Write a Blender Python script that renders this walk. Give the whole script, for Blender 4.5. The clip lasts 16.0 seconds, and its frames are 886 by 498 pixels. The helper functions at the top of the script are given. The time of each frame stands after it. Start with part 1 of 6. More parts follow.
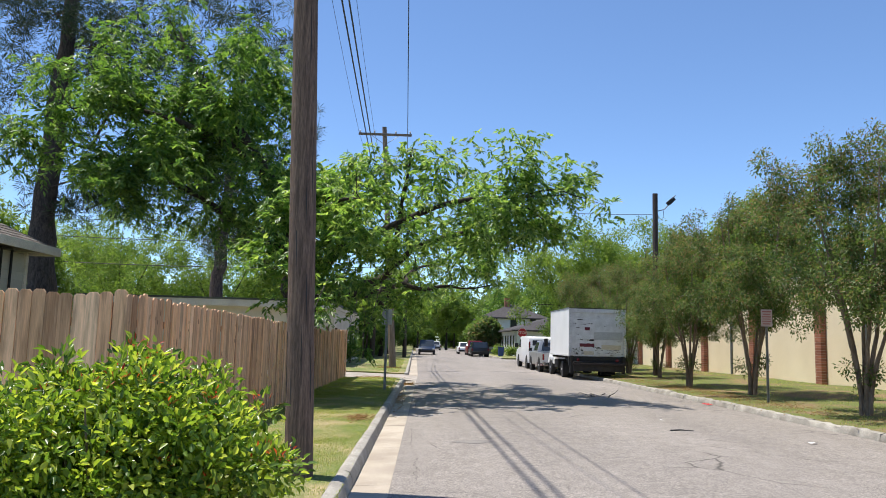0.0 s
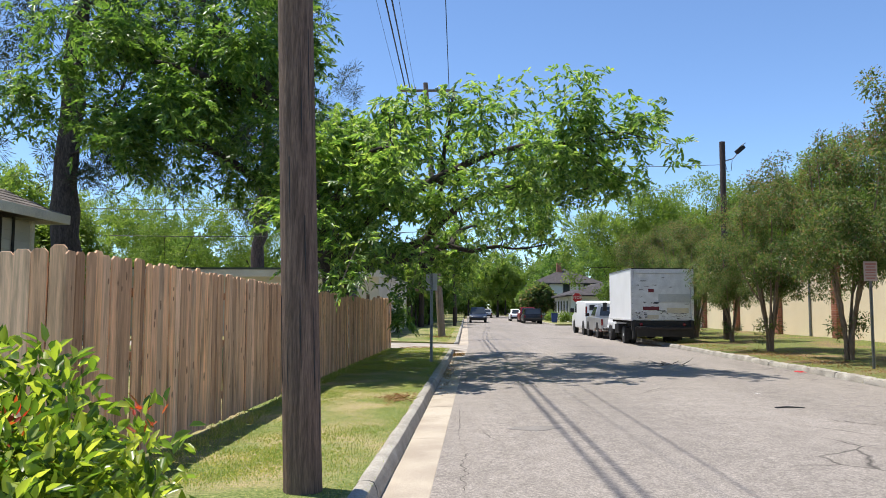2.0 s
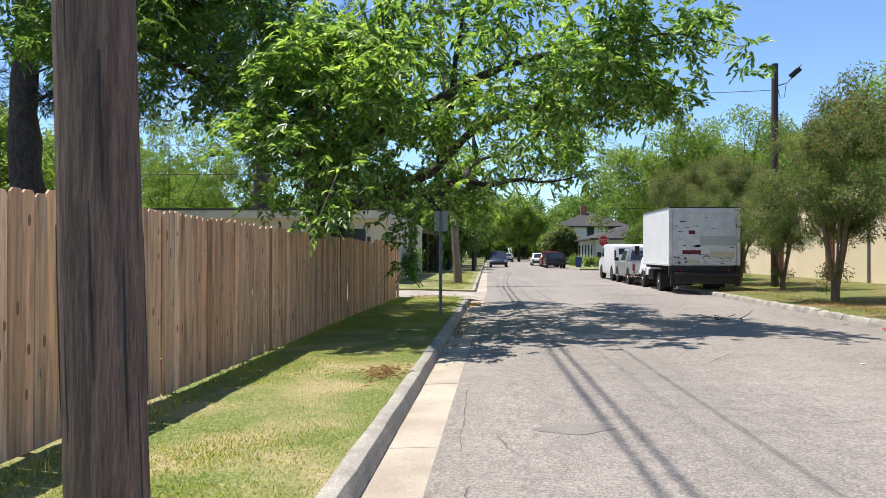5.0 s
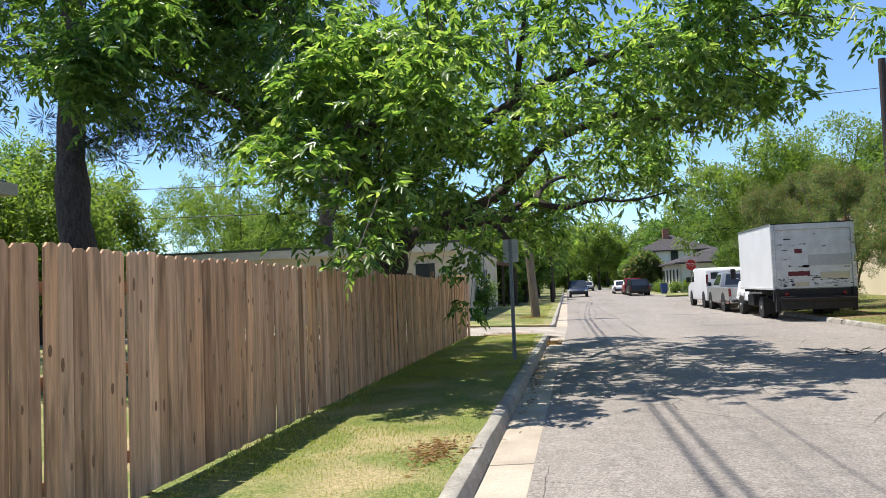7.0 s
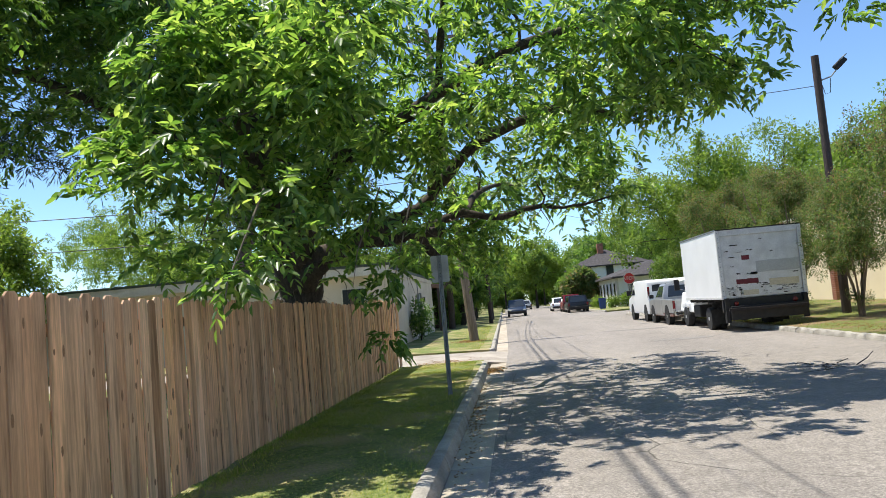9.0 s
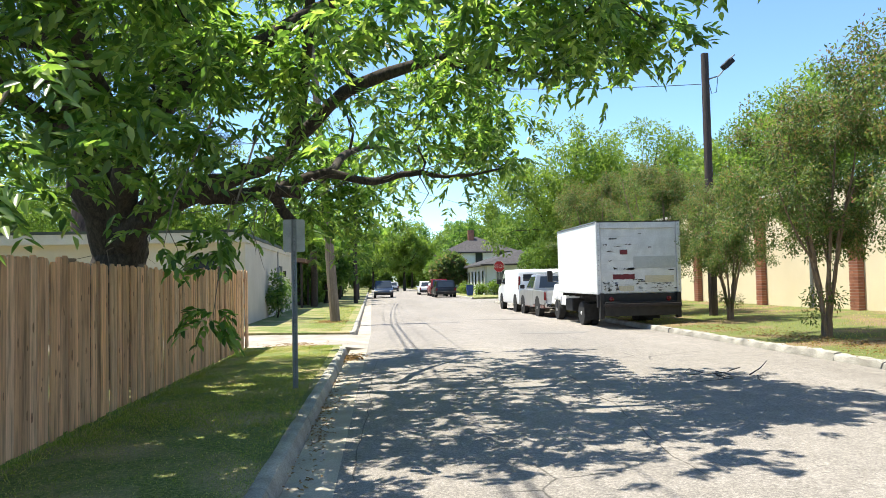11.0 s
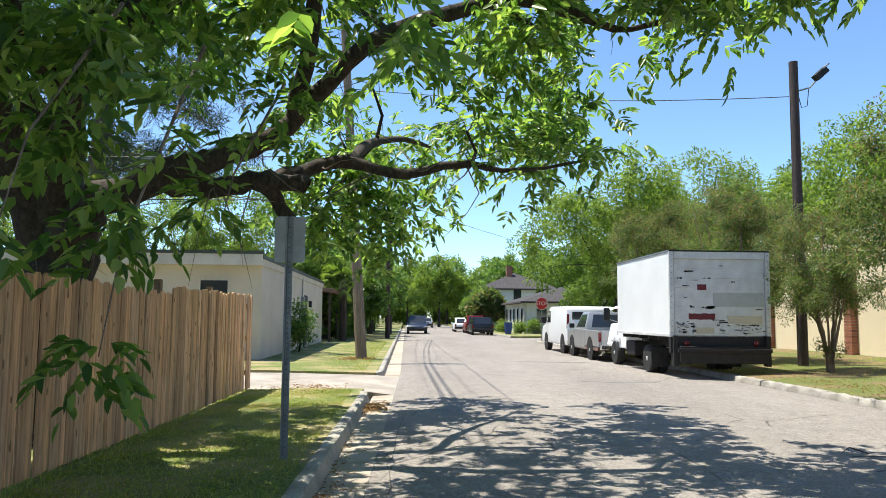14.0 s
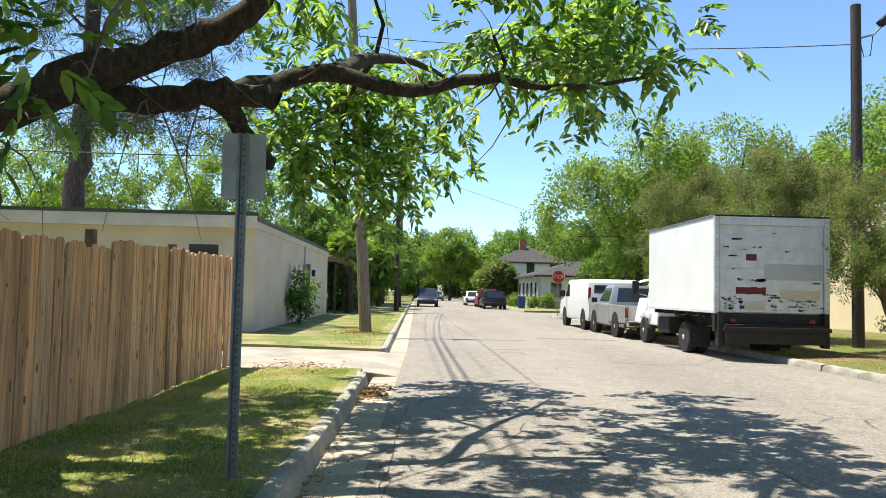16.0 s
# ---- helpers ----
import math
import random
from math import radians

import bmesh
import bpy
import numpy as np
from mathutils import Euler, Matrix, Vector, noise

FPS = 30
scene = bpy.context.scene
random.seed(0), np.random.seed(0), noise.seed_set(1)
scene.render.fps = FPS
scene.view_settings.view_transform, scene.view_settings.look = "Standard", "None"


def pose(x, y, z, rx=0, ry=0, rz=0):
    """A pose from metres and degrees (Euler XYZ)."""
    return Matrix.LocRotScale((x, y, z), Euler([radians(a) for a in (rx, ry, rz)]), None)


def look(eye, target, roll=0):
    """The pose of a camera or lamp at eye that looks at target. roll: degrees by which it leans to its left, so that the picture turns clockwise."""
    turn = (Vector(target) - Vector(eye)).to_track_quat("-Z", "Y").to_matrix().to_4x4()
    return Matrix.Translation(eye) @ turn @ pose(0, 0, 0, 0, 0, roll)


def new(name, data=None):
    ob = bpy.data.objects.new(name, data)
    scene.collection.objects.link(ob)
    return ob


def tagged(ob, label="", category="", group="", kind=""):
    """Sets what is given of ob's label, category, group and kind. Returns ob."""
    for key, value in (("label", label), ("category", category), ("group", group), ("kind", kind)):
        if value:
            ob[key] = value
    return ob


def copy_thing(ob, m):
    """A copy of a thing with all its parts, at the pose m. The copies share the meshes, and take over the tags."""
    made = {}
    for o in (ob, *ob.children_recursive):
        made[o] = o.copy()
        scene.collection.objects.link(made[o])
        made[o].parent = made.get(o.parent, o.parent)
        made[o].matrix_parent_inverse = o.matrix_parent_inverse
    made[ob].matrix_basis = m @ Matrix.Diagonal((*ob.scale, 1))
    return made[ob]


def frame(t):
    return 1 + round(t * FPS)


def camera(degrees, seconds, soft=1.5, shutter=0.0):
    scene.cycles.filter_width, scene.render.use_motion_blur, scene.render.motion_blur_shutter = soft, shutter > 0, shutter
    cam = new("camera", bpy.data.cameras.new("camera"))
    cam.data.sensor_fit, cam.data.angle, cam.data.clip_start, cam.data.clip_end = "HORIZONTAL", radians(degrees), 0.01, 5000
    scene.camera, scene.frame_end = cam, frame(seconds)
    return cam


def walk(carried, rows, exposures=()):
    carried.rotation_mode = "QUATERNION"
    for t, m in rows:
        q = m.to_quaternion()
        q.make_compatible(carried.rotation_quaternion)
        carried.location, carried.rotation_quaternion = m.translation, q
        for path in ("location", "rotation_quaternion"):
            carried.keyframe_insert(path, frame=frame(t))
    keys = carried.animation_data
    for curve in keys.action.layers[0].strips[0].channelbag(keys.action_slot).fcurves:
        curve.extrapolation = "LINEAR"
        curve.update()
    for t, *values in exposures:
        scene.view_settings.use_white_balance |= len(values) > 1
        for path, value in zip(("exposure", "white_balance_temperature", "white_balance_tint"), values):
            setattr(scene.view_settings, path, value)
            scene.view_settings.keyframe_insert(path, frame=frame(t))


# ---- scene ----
cam = camera(60.5, 16.0, 0.9)
METRES, EYE, TILT, LEAN, TURN = 17.6, 1.5, 0.0, 0.0, -1.9
ROWS = [
    (0.0, 0.0, 0.0, 0.0, -0.19, 6.93, -1.58),
    (0.5, -0.0012, 0.0331, -0.0017, 1.52, 6.01, -1.51),
    (1.0, 0.0017, 0.063, -0.0012, 2.64, 5.75, -0.71),
    (1.5, -0.0013, 0.0967, -0.0023, 4.39, 5.67, -1.2),
    (2.0, 0.0002, 0.1326, -0.0024, 3.66, 4.5, -0.23),
    (2.5, -0.0001, 0.1676, -0.0035, 3.65, 2.15, -0.91),
    (3.0, -0.0007, 0.1966, -0.0031, 3.02, -0.27, 0.46),
    (5.5, 0.0009, 0.3501, -0.0019, 6.27, 0.84, 0.09),
    (6.0, -0.0001, 0.382, -0.0008, 8.23, 1.86, 1.04),
    (6.5, 0.0007, 0.4094, 0.0004, 10.67, 2.18, 1.61),
    (7.0, -0.0019, 0.4384, 0.0009, 11.16, 2.84, 2.15),
    (7.5, -0.0049, 0.4707, 0.0012, 8.5, 4.24, 4.62),
    (8.0, -0.0062, 0.5017, 0.0013, 8.43, 4.79, 4.14),
    (10.5, -0.0094, 0.6516, 0.0012, -0.64, 2.7, 3.72),
    (11.0, -0.0099, 0.6818, -0.0, -3.46, 2.39, 1.18),
    (11.5, -0.0114, 0.7113, 0.0008, -4.96, 2.71, -0.34),
    (12.0, -0.0126, 0.7418, 0.0013, -8.11, 5.08, 0.43),
    (12.5, -0.013, 0.774, 0.001, -4.28, 7.94, 0.43),
    (13.0, -0.0132, 0.8054, 0.0005, -0.85, 9.5, 0.65),
    (13.5, -0.0116, 0.8369, -0.0008, -0.01, 6.87, 0.29),
    (14.0, -0.0114, 0.8684, -0.005, -0.88, 5.2, -0.5),
    (14.5, -0.0091, 0.9006, -0.0063, 0.51, 3.65, 0.41),
    (15.0, -0.0108, 0.9324, -0.0078, 2.02, 3.33, -0.11),
    (15.5, -0.0106, 0.9656, -0.0086, -0.51, 3.41, -0.56),
    (16.0, -0.012, 0.9981, -0.0094, -0.08, 3.22, -1.28),
]
# exposure in stops over the walk, then the walk itself
EXPO = [(0.0, 0.52, 6450, 10), (3.0, 0.6, 6500, 10), (5.5, 0.66, 6500, 10), (8.0, 0.68, 6500, 9), (10.5, 0.97, 6600, 4), (11.0, 1.15, 6600, 4), (11.5, 1.1, 6600, 4.5), (12.0, 0.9, 6500, 6), (12.5, 0.76, 6400, 7), (13.5, 0.8, 6400, 7), (14.0, 0.87, 6550, 6), (14.5, 0.97, 6700, 5), (15.0, 1.02, 6800, 4), (16.0, 0.95, 6900, 3.5)]
walk(cam, [(t, pose(0, 0, EYE, TILT, LEAN, TURN) @ pose(METRES * x, METRES * y, METRES * z, 90 + pitch, roll, yaw)) for t, x, y, z, yaw, pitch, roll in ROWS], EXPO)

# ---- light: a high sun, ahead and to the left of the walk, and a clear sky ----
SUN_TO = Vector((-0.32, 0.10, 1.0)).normalized()
world = bpy.data.worlds.new("sky")
scene.world = world
world.use_nodes = True
wt = world.node_tree
sky = wt.nodes.new("ShaderNodeTexSky")
sky.sky_type = "NISHITA"
sky.sun_disc = False
sky.sun_elevation = math.asin(SUN_TO.z)
sky.sun_rotation = math.atan2(SUN_TO.x, SUN_TO.y)
sky.altitude, sky.air_density, sky.dust_density, sky.ozone_density = 1800, 1.0, 0.0, 6.0
wt.links.new(sky.outputs[0], wt.nodes["Background"].inputs[0])
wt.nodes["Background"].inputs[1].default_value = 0.14
sun = new("sun", bpy.data.lights.new("sun", "SUN"))
sun.data.energy, sun.data.angle, sun.data.color = 4.8, radians(0.53), (1.0, 0.95, 0.86)
sun.matrix_world = look((0, 0, 60), Vector((0, 0, 60)) - SUN_TO)


# ---- materials ----
def nodes_of(name):
    m = bpy.data.materials.new(name)
    m.use_nodes = True
    t = m.node_tree
    return m, t, t.nodes["Principled BSDF"], t.nodes["Material Output"]


def mat(name, c1, c2=None, scale=3.0, rough=0.75, bump=0.15, fine=60.0, metal=0.0, stretch=(1, 1, 1), rnd=0.0, grain=0.25, spec=0.4, detail=5.0):
    """Two colours mixed by a broad noise, a fine grain over it, a relief, and a shade of its own for each object."""
    m, t, p, out = nodes_of(name)
    c2 = c2 or tuple(v * 0.8 for v in c1)
    N, L = t.nodes.new, t.links.new
    co = N("ShaderNodeTexCoord")
    mp = N("ShaderNodeMapping")
    mp.inputs["Scale"].default_value = stretch
    L(co.outputs["Object"], mp.inputs[0])
    vec = mp.outputs[0]
    info = N("ShaderNodeObjectInfo")
    if rnd:
        shift = N("ShaderNodeVectorMath")
        shift.operation = "MULTIPLY_ADD"
        shift.inputs[1].default_value = (1, 1, 1)
        spread = N("ShaderNodeMath")
        spread.operation = "MULTIPLY"
        spread.inputs[1].default_value = 37.0
        L(info.outputs["Random"], spread.inputs[0])
        L(vec, shift.inputs[0])
        L(spread.outputs[0], shift.inputs[2])
        vec = shift.outputs[0]
    n1, n2 = N("ShaderNodeTexNoise"), N("ShaderNodeTexNoise")
    n1.inputs["Scale"].default_value, n1.inputs["Detail"].default_value = scale, detail
    n2.inputs["Scale"].default_value, n2.inputs["Detail"].default_value = fine, 3.0
    L(vec, n1.inputs[0])
    L(vec, n2.inputs[0])
    ramp = N("ShaderNodeValToRGB")
    ramp.color_ramp.elements[0].position, ramp.color_ramp.elements[1].position = 0.35, 0.65
    ramp.color_ramp.elements[0].color, ramp.color_ramp.elements[1].color = (*c1, 1), (*c2, 1)
    L(n1.outputs[0], ramp.inputs[0])
    gr = N("ShaderNodeMapRange")
    gr.inputs[3].default_value, gr.inputs[4].default_value = 1 - grain, 1 + grain
    gr.inputs[1].default_value, gr.inputs[2].default_value = 0.25, 0.75
    L(n2.outputs[0], gr.inputs[0])
    mul = N("ShaderNodeVectorMath")
    mul.operation = "SCALE"
    L(ramp.outputs[0], mul.inputs[0])
    val = gr.outputs[0]
    if rnd:
        r2 = N("ShaderNodeMapRange")
        r2.inputs[3].default_value, r2.inputs[4].default_value = 1 - rnd, 1 + rnd
        L(info.outputs["Random"], r2.inputs[0])
        mm = N("ShaderNodeMath")
        mm.operation = "MULTIPLY"
        L(val, mm.inputs[0])
        L(r2.outputs[0], mm.inputs[1])
        val = mm.outputs[0]
    L(val, mul.inputs["Scale"])
    L(mul.outputs[0], p.inputs["Base Color"])
    p.inputs["Roughness"].default_value, p.inputs["Metallic"].default_value = rough, metal
    p.inputs["Specular IOR Level"].default_value = spec
    if bump:
        b = N("ShaderNodeBump")
        b.inputs["Strength"].default_value, b.inputs["Distance"].default_value = min(1, bump * 3), 0.01
        L(n2.outputs[0], b.inputs["Height"])
        L(b.outputs[0], p.inputs["Normal"])
    return m


def leaf_mat(name, colours, through_part=0.42, rough=0.45, spec=0.35):
    """A leaf: a colour of its own for each leaf, light that shines through it, and a waxy face."""
    m, t, p, out = nodes_of(name)
    N, L = t.nodes.new, t.links.new
    geo = N("ShaderNodeNewGeometry")
    ramp = N("ShaderNodeValToRGB")
    els = ramp.color_ramp.elements
    for i, (pos, c) in enumerate(colours):
        e = els[i] if i < 2 else els.new(pos)
        e.position, e.color = pos, (*c, 1)
    L(geo.outputs["Random Per Island"], ramp.inputs[0])
    L(ramp.outputs[0], p.inputs["Base Color"])
    p.inputs["Roughness"].default_value, p.inputs["Specular IOR Level"].default_value = rough, spec
    tr = N("ShaderNodeBsdfTranslucent")
    bright = N("ShaderNodeVectorMath")
    bright.operation = "MULTIPLY"
    bright.inputs[1].default_value = (2.4, 2.4, 1.15)
    L(ramp.outputs[0], bright.inputs[0])
    L(bright.outputs[0], tr.inputs[0])
    mix = N("ShaderNodeMixShader")
    mix.inputs[0].default_value = through_part
    L(p.outputs[0], mix.inputs[1])
    L(tr.outputs[0], mix.inputs[2])
    L(mix.outputs[0], out.inputs[0])
    return m


def ground_mat(name, stops, scale, second, second_stops, amount=(0.45, 0.6), fine=90.0, bump=0.5, rough=0.95):
    """Ground: a fine mix of colours, and a second mix in patches."""
    m, t, p, out = nodes_of(name)
    N, L = t.nodes.new, t.links.new
    co = N("ShaderNodeTexCoord")

    def mix_of(st, sc):
        n = N("ShaderNodeTexNoise")
        n.inputs["Scale"].default_value, n.inputs["Detail"].default_value = sc, 8
        n.inputs["Roughness"].default_value = 0.7
        r = N("ShaderNodeValToRGB")
        for i, (pos, c) in enumerate(st):
            e = r.color_ramp.elements[i] if i < 2 else r.color_ramp.elements.new(pos)
            e.position, e.color = pos, (*c, 1)
        L(co.outputs["Object"], n.inputs[0])
        L(n.outputs[0], r.inputs[0])
        return r.outputs[0]

    a, b = mix_of(stops, scale), mix_of(second_stops, scale * 1.7)
    n = N("ShaderNodeTexNoise")
    n.inputs["Scale"].default_value, n.inputs["Detail"].default_value = second, 6
    L(co.outputs["Object"], n.inputs[0])
    mr = N("ShaderNodeMapRange")
    mr.inputs[1].default_value, mr.inputs[2].default_value = amount
    L(n.outputs[0], mr.inputs[0])
    mx = N("ShaderNodeMix")
    mx.data_type = "RGBA"
    L(mr.outputs[0], mx.inputs[0])
    L(a, mx.inputs[6])
    L(b, mx.inputs[7])
    L(mx.outputs[2], p.inputs["Base Color"])
    p.inputs["Roughness"].default_value = rough
    p.inputs["Specular IOR Level"].default_value = 0.2
    f = N("ShaderNodeTexNoise")
    f.inputs["Scale"].default_value, f.inputs["Detail"].default_value = fine, 4
    L(co.outputs["Object"], f.inputs[0])
    bp = N("ShaderNodeBump")
    bp.inputs["Strength"].default_value, bp.inputs["Distance"].default_value = bump, 0.02
    L(f.outputs[0], bp.inputs["Height"])
    L(bp.outputs[0], p.inputs["Normal"])
    return m


def asphalt_mat():
    """Old grey asphalt: pale stones in it, worn wheel lanes, dark seams and fine cracks."""
    m, t, p, out = nodes_of("old asphalt")
    N, L = t.nodes.new, t.links.new
    co = N("ShaderNodeTexCoord")

    def noise_of(sc, det=5, stretch=None):
        n = N("ShaderNodeTexNoise")
        n.inputs["Scale"].default_value, n.inputs["Detail"].default_value = sc, det
        src = co.outputs["Object"]
        if stretch:
            mp = N("ShaderNodeMapping")
            mp.inputs["Scale"].default_value = stretch
            L(src, mp.inputs[0])
            src = mp.outputs[0]
        L(src, n.inputs[0])
        return n.outputs[0]

    def ranged(v, a, b, c, d):
        r = N("ShaderNodeMapRange")
        for i, x in enumerate((a, b, c, d)):
            r.inputs[i + 1].default_value = x
        L(v, r.inputs[0])
        return r.outputs[0]

    def times(a, b):
        k = N("ShaderNodeMath")
        k.operation = "MULTIPLY"
        L(a, k.inputs[0])
        L(b, k.inputs[1])
        return k.outputs[0]

    stones = N("ShaderNodeTexVoronoi")
    stones.inputs["Scale"].default_value = 85
    L(co.outputs["Object"], stones.inputs[0])
    shade = times(ranged(noise_of(0.5, 6, (1.0, 0.22, 1)), 0.3, 0.7, 0.86, 1.12), ranged(noise_of(120, 3), 0.3, 0.7, 0.62, 1.38))
    shade = times(shade, ranged(stones.outputs["Distance"], 0.0, 0.6, 1.22, 0.86))
    shade = times(shade, ranged(noise_of(2.6, 7), 0.35, 0.7, 1.06, 0.9))
    shade = times(shade, ranged(noise_of(38, 4), 0.3, 0.7, 0.64, 1.34))
    shade = times(shade, ranged(noise_of(11, 6, (1.0, 0.6, 1)), 0.35, 0.65, 0.9, 1.09))
    warp = N("ShaderNodeMix")
    warp.data_type = "VECTOR"
    warp.inputs[0].default_value = 0.12
    wn = N("ShaderNodeTexNoise")
    wn.inputs["Scale"].default_value, wn.inputs["Detail"].default_value = 2.2, 6
    L(co.outputs["Object"], wn.inputs[0])
    L(co.outputs["Object"], warp.inputs[4])
    L(wn.outputs[1], warp.inputs[5])
    crack = N("ShaderNodeTexVoronoi")
    crack.feature = "DISTANCE_TO_EDGE"
    crack.inputs["Scale"].default_value = 0.55
    L(warp.outputs[1], crack.inputs[0])
    line = ranged(crack.outputs["Distance"], 0.0, 0.009, 1.0, 0.0)
    where = ranged(noise_of(0.33, 3), 0.52, 0.6, 0.0, 0.75)
    dark = times(line, where)
    inv = N("ShaderNodeMath")
    inv.operation = "SUBTRACT"
    inv.inputs[0].default_value = 1.0
    L(dark, inv.inputs[1])
    shade = times(shade, inv.outputs[0])
    col = N("ShaderNodeVectorMath")
    col.operation = "SCALE"
    col.inputs[0].default_value = (0.28, 0.247, 0.219)
    L(shade, col.inputs["Scale"])
    L(col.outputs[0], p.inputs["Base Color"])
    p.inputs["Roughness"].default_value = 0.88
    p.inputs["Specular IOR Level"].default_value = 0.3
    b = N("ShaderNodeBump")
    b.inputs["Strength"].default_value, b.inputs["Distance"].default_value = 0.6, 0.006
    L(shade, b.inputs["Height"])
    L(b.outputs[0], p.inputs["Normal"])
    return m


def plain(name, c, rough=0.4, metal=0.0, spec=0.5, alpha_glass=False):
    m, t, p, out = nodes_of(name)
    p.inputs["Base Color"].default_value = (*c, 1)
    p.inputs["Roughness"].default_value, p.inputs["Metallic"].default_value = rough, metal
    p.inputs["Specular IOR Level"].default_value = spec
    return m


def picket_mat():
    """Weathered cedar: each board has a hue of its own, long grain, grey bloom and dark rain streaks."""
    m, t, p, out = nodes_of("weathered cedar")
    N, L = t.nodes.new, t.links.new
    co, info = N("ShaderNodeTexCoord"), N("ShaderNodeObjectInfo")
    spread = N("ShaderNodeMath")
    spread.operation = "MULTIPLY"
    spread.inputs[1].default_value = 53.0
    L(info.outputs["Random"], spread.inputs[0])
    shift = N("ShaderNodeVectorMath")
    L(co.outputs["Object"], shift.inputs[0])
    L(spread.outputs[0], shift.inputs[1])

    def field(stretch, scale, detail, lo, hi, a, b):
        mp, n, r = N("ShaderNodeMapping"), N("ShaderNodeTexNoise"), N("ShaderNodeMapRange")
        mp.inputs["Scale"].default_value = stretch
        n.inputs["Scale"].default_value, n.inputs["Detail"].default_value = scale, detail
        for i, v in enumerate((lo, hi, a, b)):
            r.inputs[i + 1].default_value = v
        L(shift.outputs[0], mp.inputs[0])
        L(mp.outputs[0], n.inputs[0])
        L(n.outputs[0], r.inputs[0])
        return r.outputs[0], n.outputs[0]

    hue = N("ShaderNodeValToRGB")
    stops = [(0.0, (0.32, 0.175, 0.10)), (0.18, (0.82, 0.48, 0.29)), (0.36, (0.47, 0.28, 0.17)), (0.54, (0.90, 0.52, 0.29)), (0.72, (0.58, 0.37, 0.24)), (0.86, (0.93, 0.60, 0.39)), (1.0, (0.44, 0.265, 0.16))]
    for i, (pos, c) in enumerate(stops):
        e = hue.color_ramp.elements[i] if i < 2 else hue.color_ramp.elements.new(pos)
        e.position, e.color = pos, (*c, 1)
    L(info.outputs["Random"], hue.inputs[0])
    bloom, _ = field((3, 3, 0.8), 1.6, 6, 0.48, 0.74, 0.0, 0.3)
    grey = N("ShaderNodeMix")
    grey.data_type = "RGBA"
    grey.inputs[7].default_value = (0.60, 0.44, 0.32, 1)
    L(bloom, grey.inputs[0])
    L(hue.outputs[0], grey.inputs[6])
    grain, raw = field((16, 16, 0.6), 2.2, 7, 0.3, 0.7, 0.74, 1.22)
    streak, _ = field((7, 7, 0.7), 1.9, 5, 0.5, 0.7, 1.0, 0.5)
    fine, _ = field((60, 60, 3), 3.0, 3, 0.3, 0.7, 0.88, 1.12)
    value = grain
    for other in (streak, fine):
        k = N("ShaderNodeMath")
        k.operation = "MULTIPLY"
        L(value, k.inputs[0])
        L(other, k.inputs[1])
        value = k.outputs[0]
    mul = N("ShaderNodeVectorMath")
    mul.operation = "SCALE"
    L(grey.outputs[2], mul.inputs[0])
    L(value, mul.inputs["Scale"])
    L(mul.outputs[0], p.inputs["Base Color"])
    p.inputs["Roughness"].default_value, p.inputs["Specular IOR Level"].default_value = 0.85, 0.25
    b = N("ShaderNodeBump")
    b.inputs["Strength"].default_value, b.inputs["Distance"].default_value = 0.5, 0.004
    L(raw, b.inputs["Height"])
    L(b.outputs[0], p.inputs["Normal"])
    return m


ASPHALT = asphalt_mat()
CONCRETE = mat("gutter concrete", (0.46, 0.395, 0.315), (0.34, 0.285, 0.225), 1.6, 0.9, 0.25, 70, rnd=0.06, grain=0.22)
KERBMAT = mat("weathered kerb concrete", (0.40, 0.37, 0.32), (0.27, 0.245, 0.21), 2.5, 0.92, 0.35, 55, rnd=0.08, grain=0.3)
DRIVE = mat("driveway concrete", (0.42, 0.365, 0.31), (0.27, 0.235, 0.20), 1.1, 0.9, 0.25, 60, grain=0.25)
LAWN = ground_mat("verge lawn", [(0.34, (0.05, 0.085, 0.02)), (0.5, (0.145, 0.18, 0.05)), (0.66, (0.33, 0.31, 0.13))], 26.0, 0.9,
                  [(0.36, (0.15, 0.145, 0.06)), (0.64, (0.50, 0.39, 0.22))], (0.45, 0.62))
EARTH = ground_mat("leaf-strewn verge", [(0.3, (0.09, 0.12, 0.03)), (0.55, (0.14, 0.155, 0.05)), (0.75, (0.23, 0.19, 0.10))], 7.0, 0.55,
                   [(0.35, (0.16, 0.11, 0.06)), (0.65, (0.27, 0.19, 0.11))], (0.48, 0.61))
GROUND = ground_mat("far ground", [(0.3, (0.07, 0.09, 0.025)), (0.6, (0.13, 0.13, 0.045))], 2.0, 0.1, [(0.35, (0.12, 0.11, 0.05)), (0.65, (0.2, 0.17, 0.09))])
PICKET = picket_mat()
KNOT = mat("wood knot", (0.33, 0.19, 0.11), (0.17, 0.09, 0.05), 8, 0.85, 0.1)
RAIL = mat("fence rail wood", (0.30, 0.20, 0.13), (0.2, 0.13, 0.085), 3, 0.85, 0.2, 40, stretch=(6, 1, 6))
POLEWOOD = mat("weathered pole wood", (0.21, 0.14, 0.105), (0.10, 0.066, 0.052), 5, 0.9, 0.5, 30, stretch=(6, 6, 0.35), grain=0.45)
POLEPALE = mat("grey pole wood", (0.27, 0.21, 0.155), (0.16, 0.12, 0.09), 4, 0.9, 0.4, 30, stretch=(6, 6, 0.4), grain=0.35)
POLEDARK = mat("creosote pole wood", (0.075, 0.052, 0.045), (0.04, 0.03, 0.028), 5, 0.85, 0.3, 30, stretch=(6, 6, 0.4), grain=0.35)
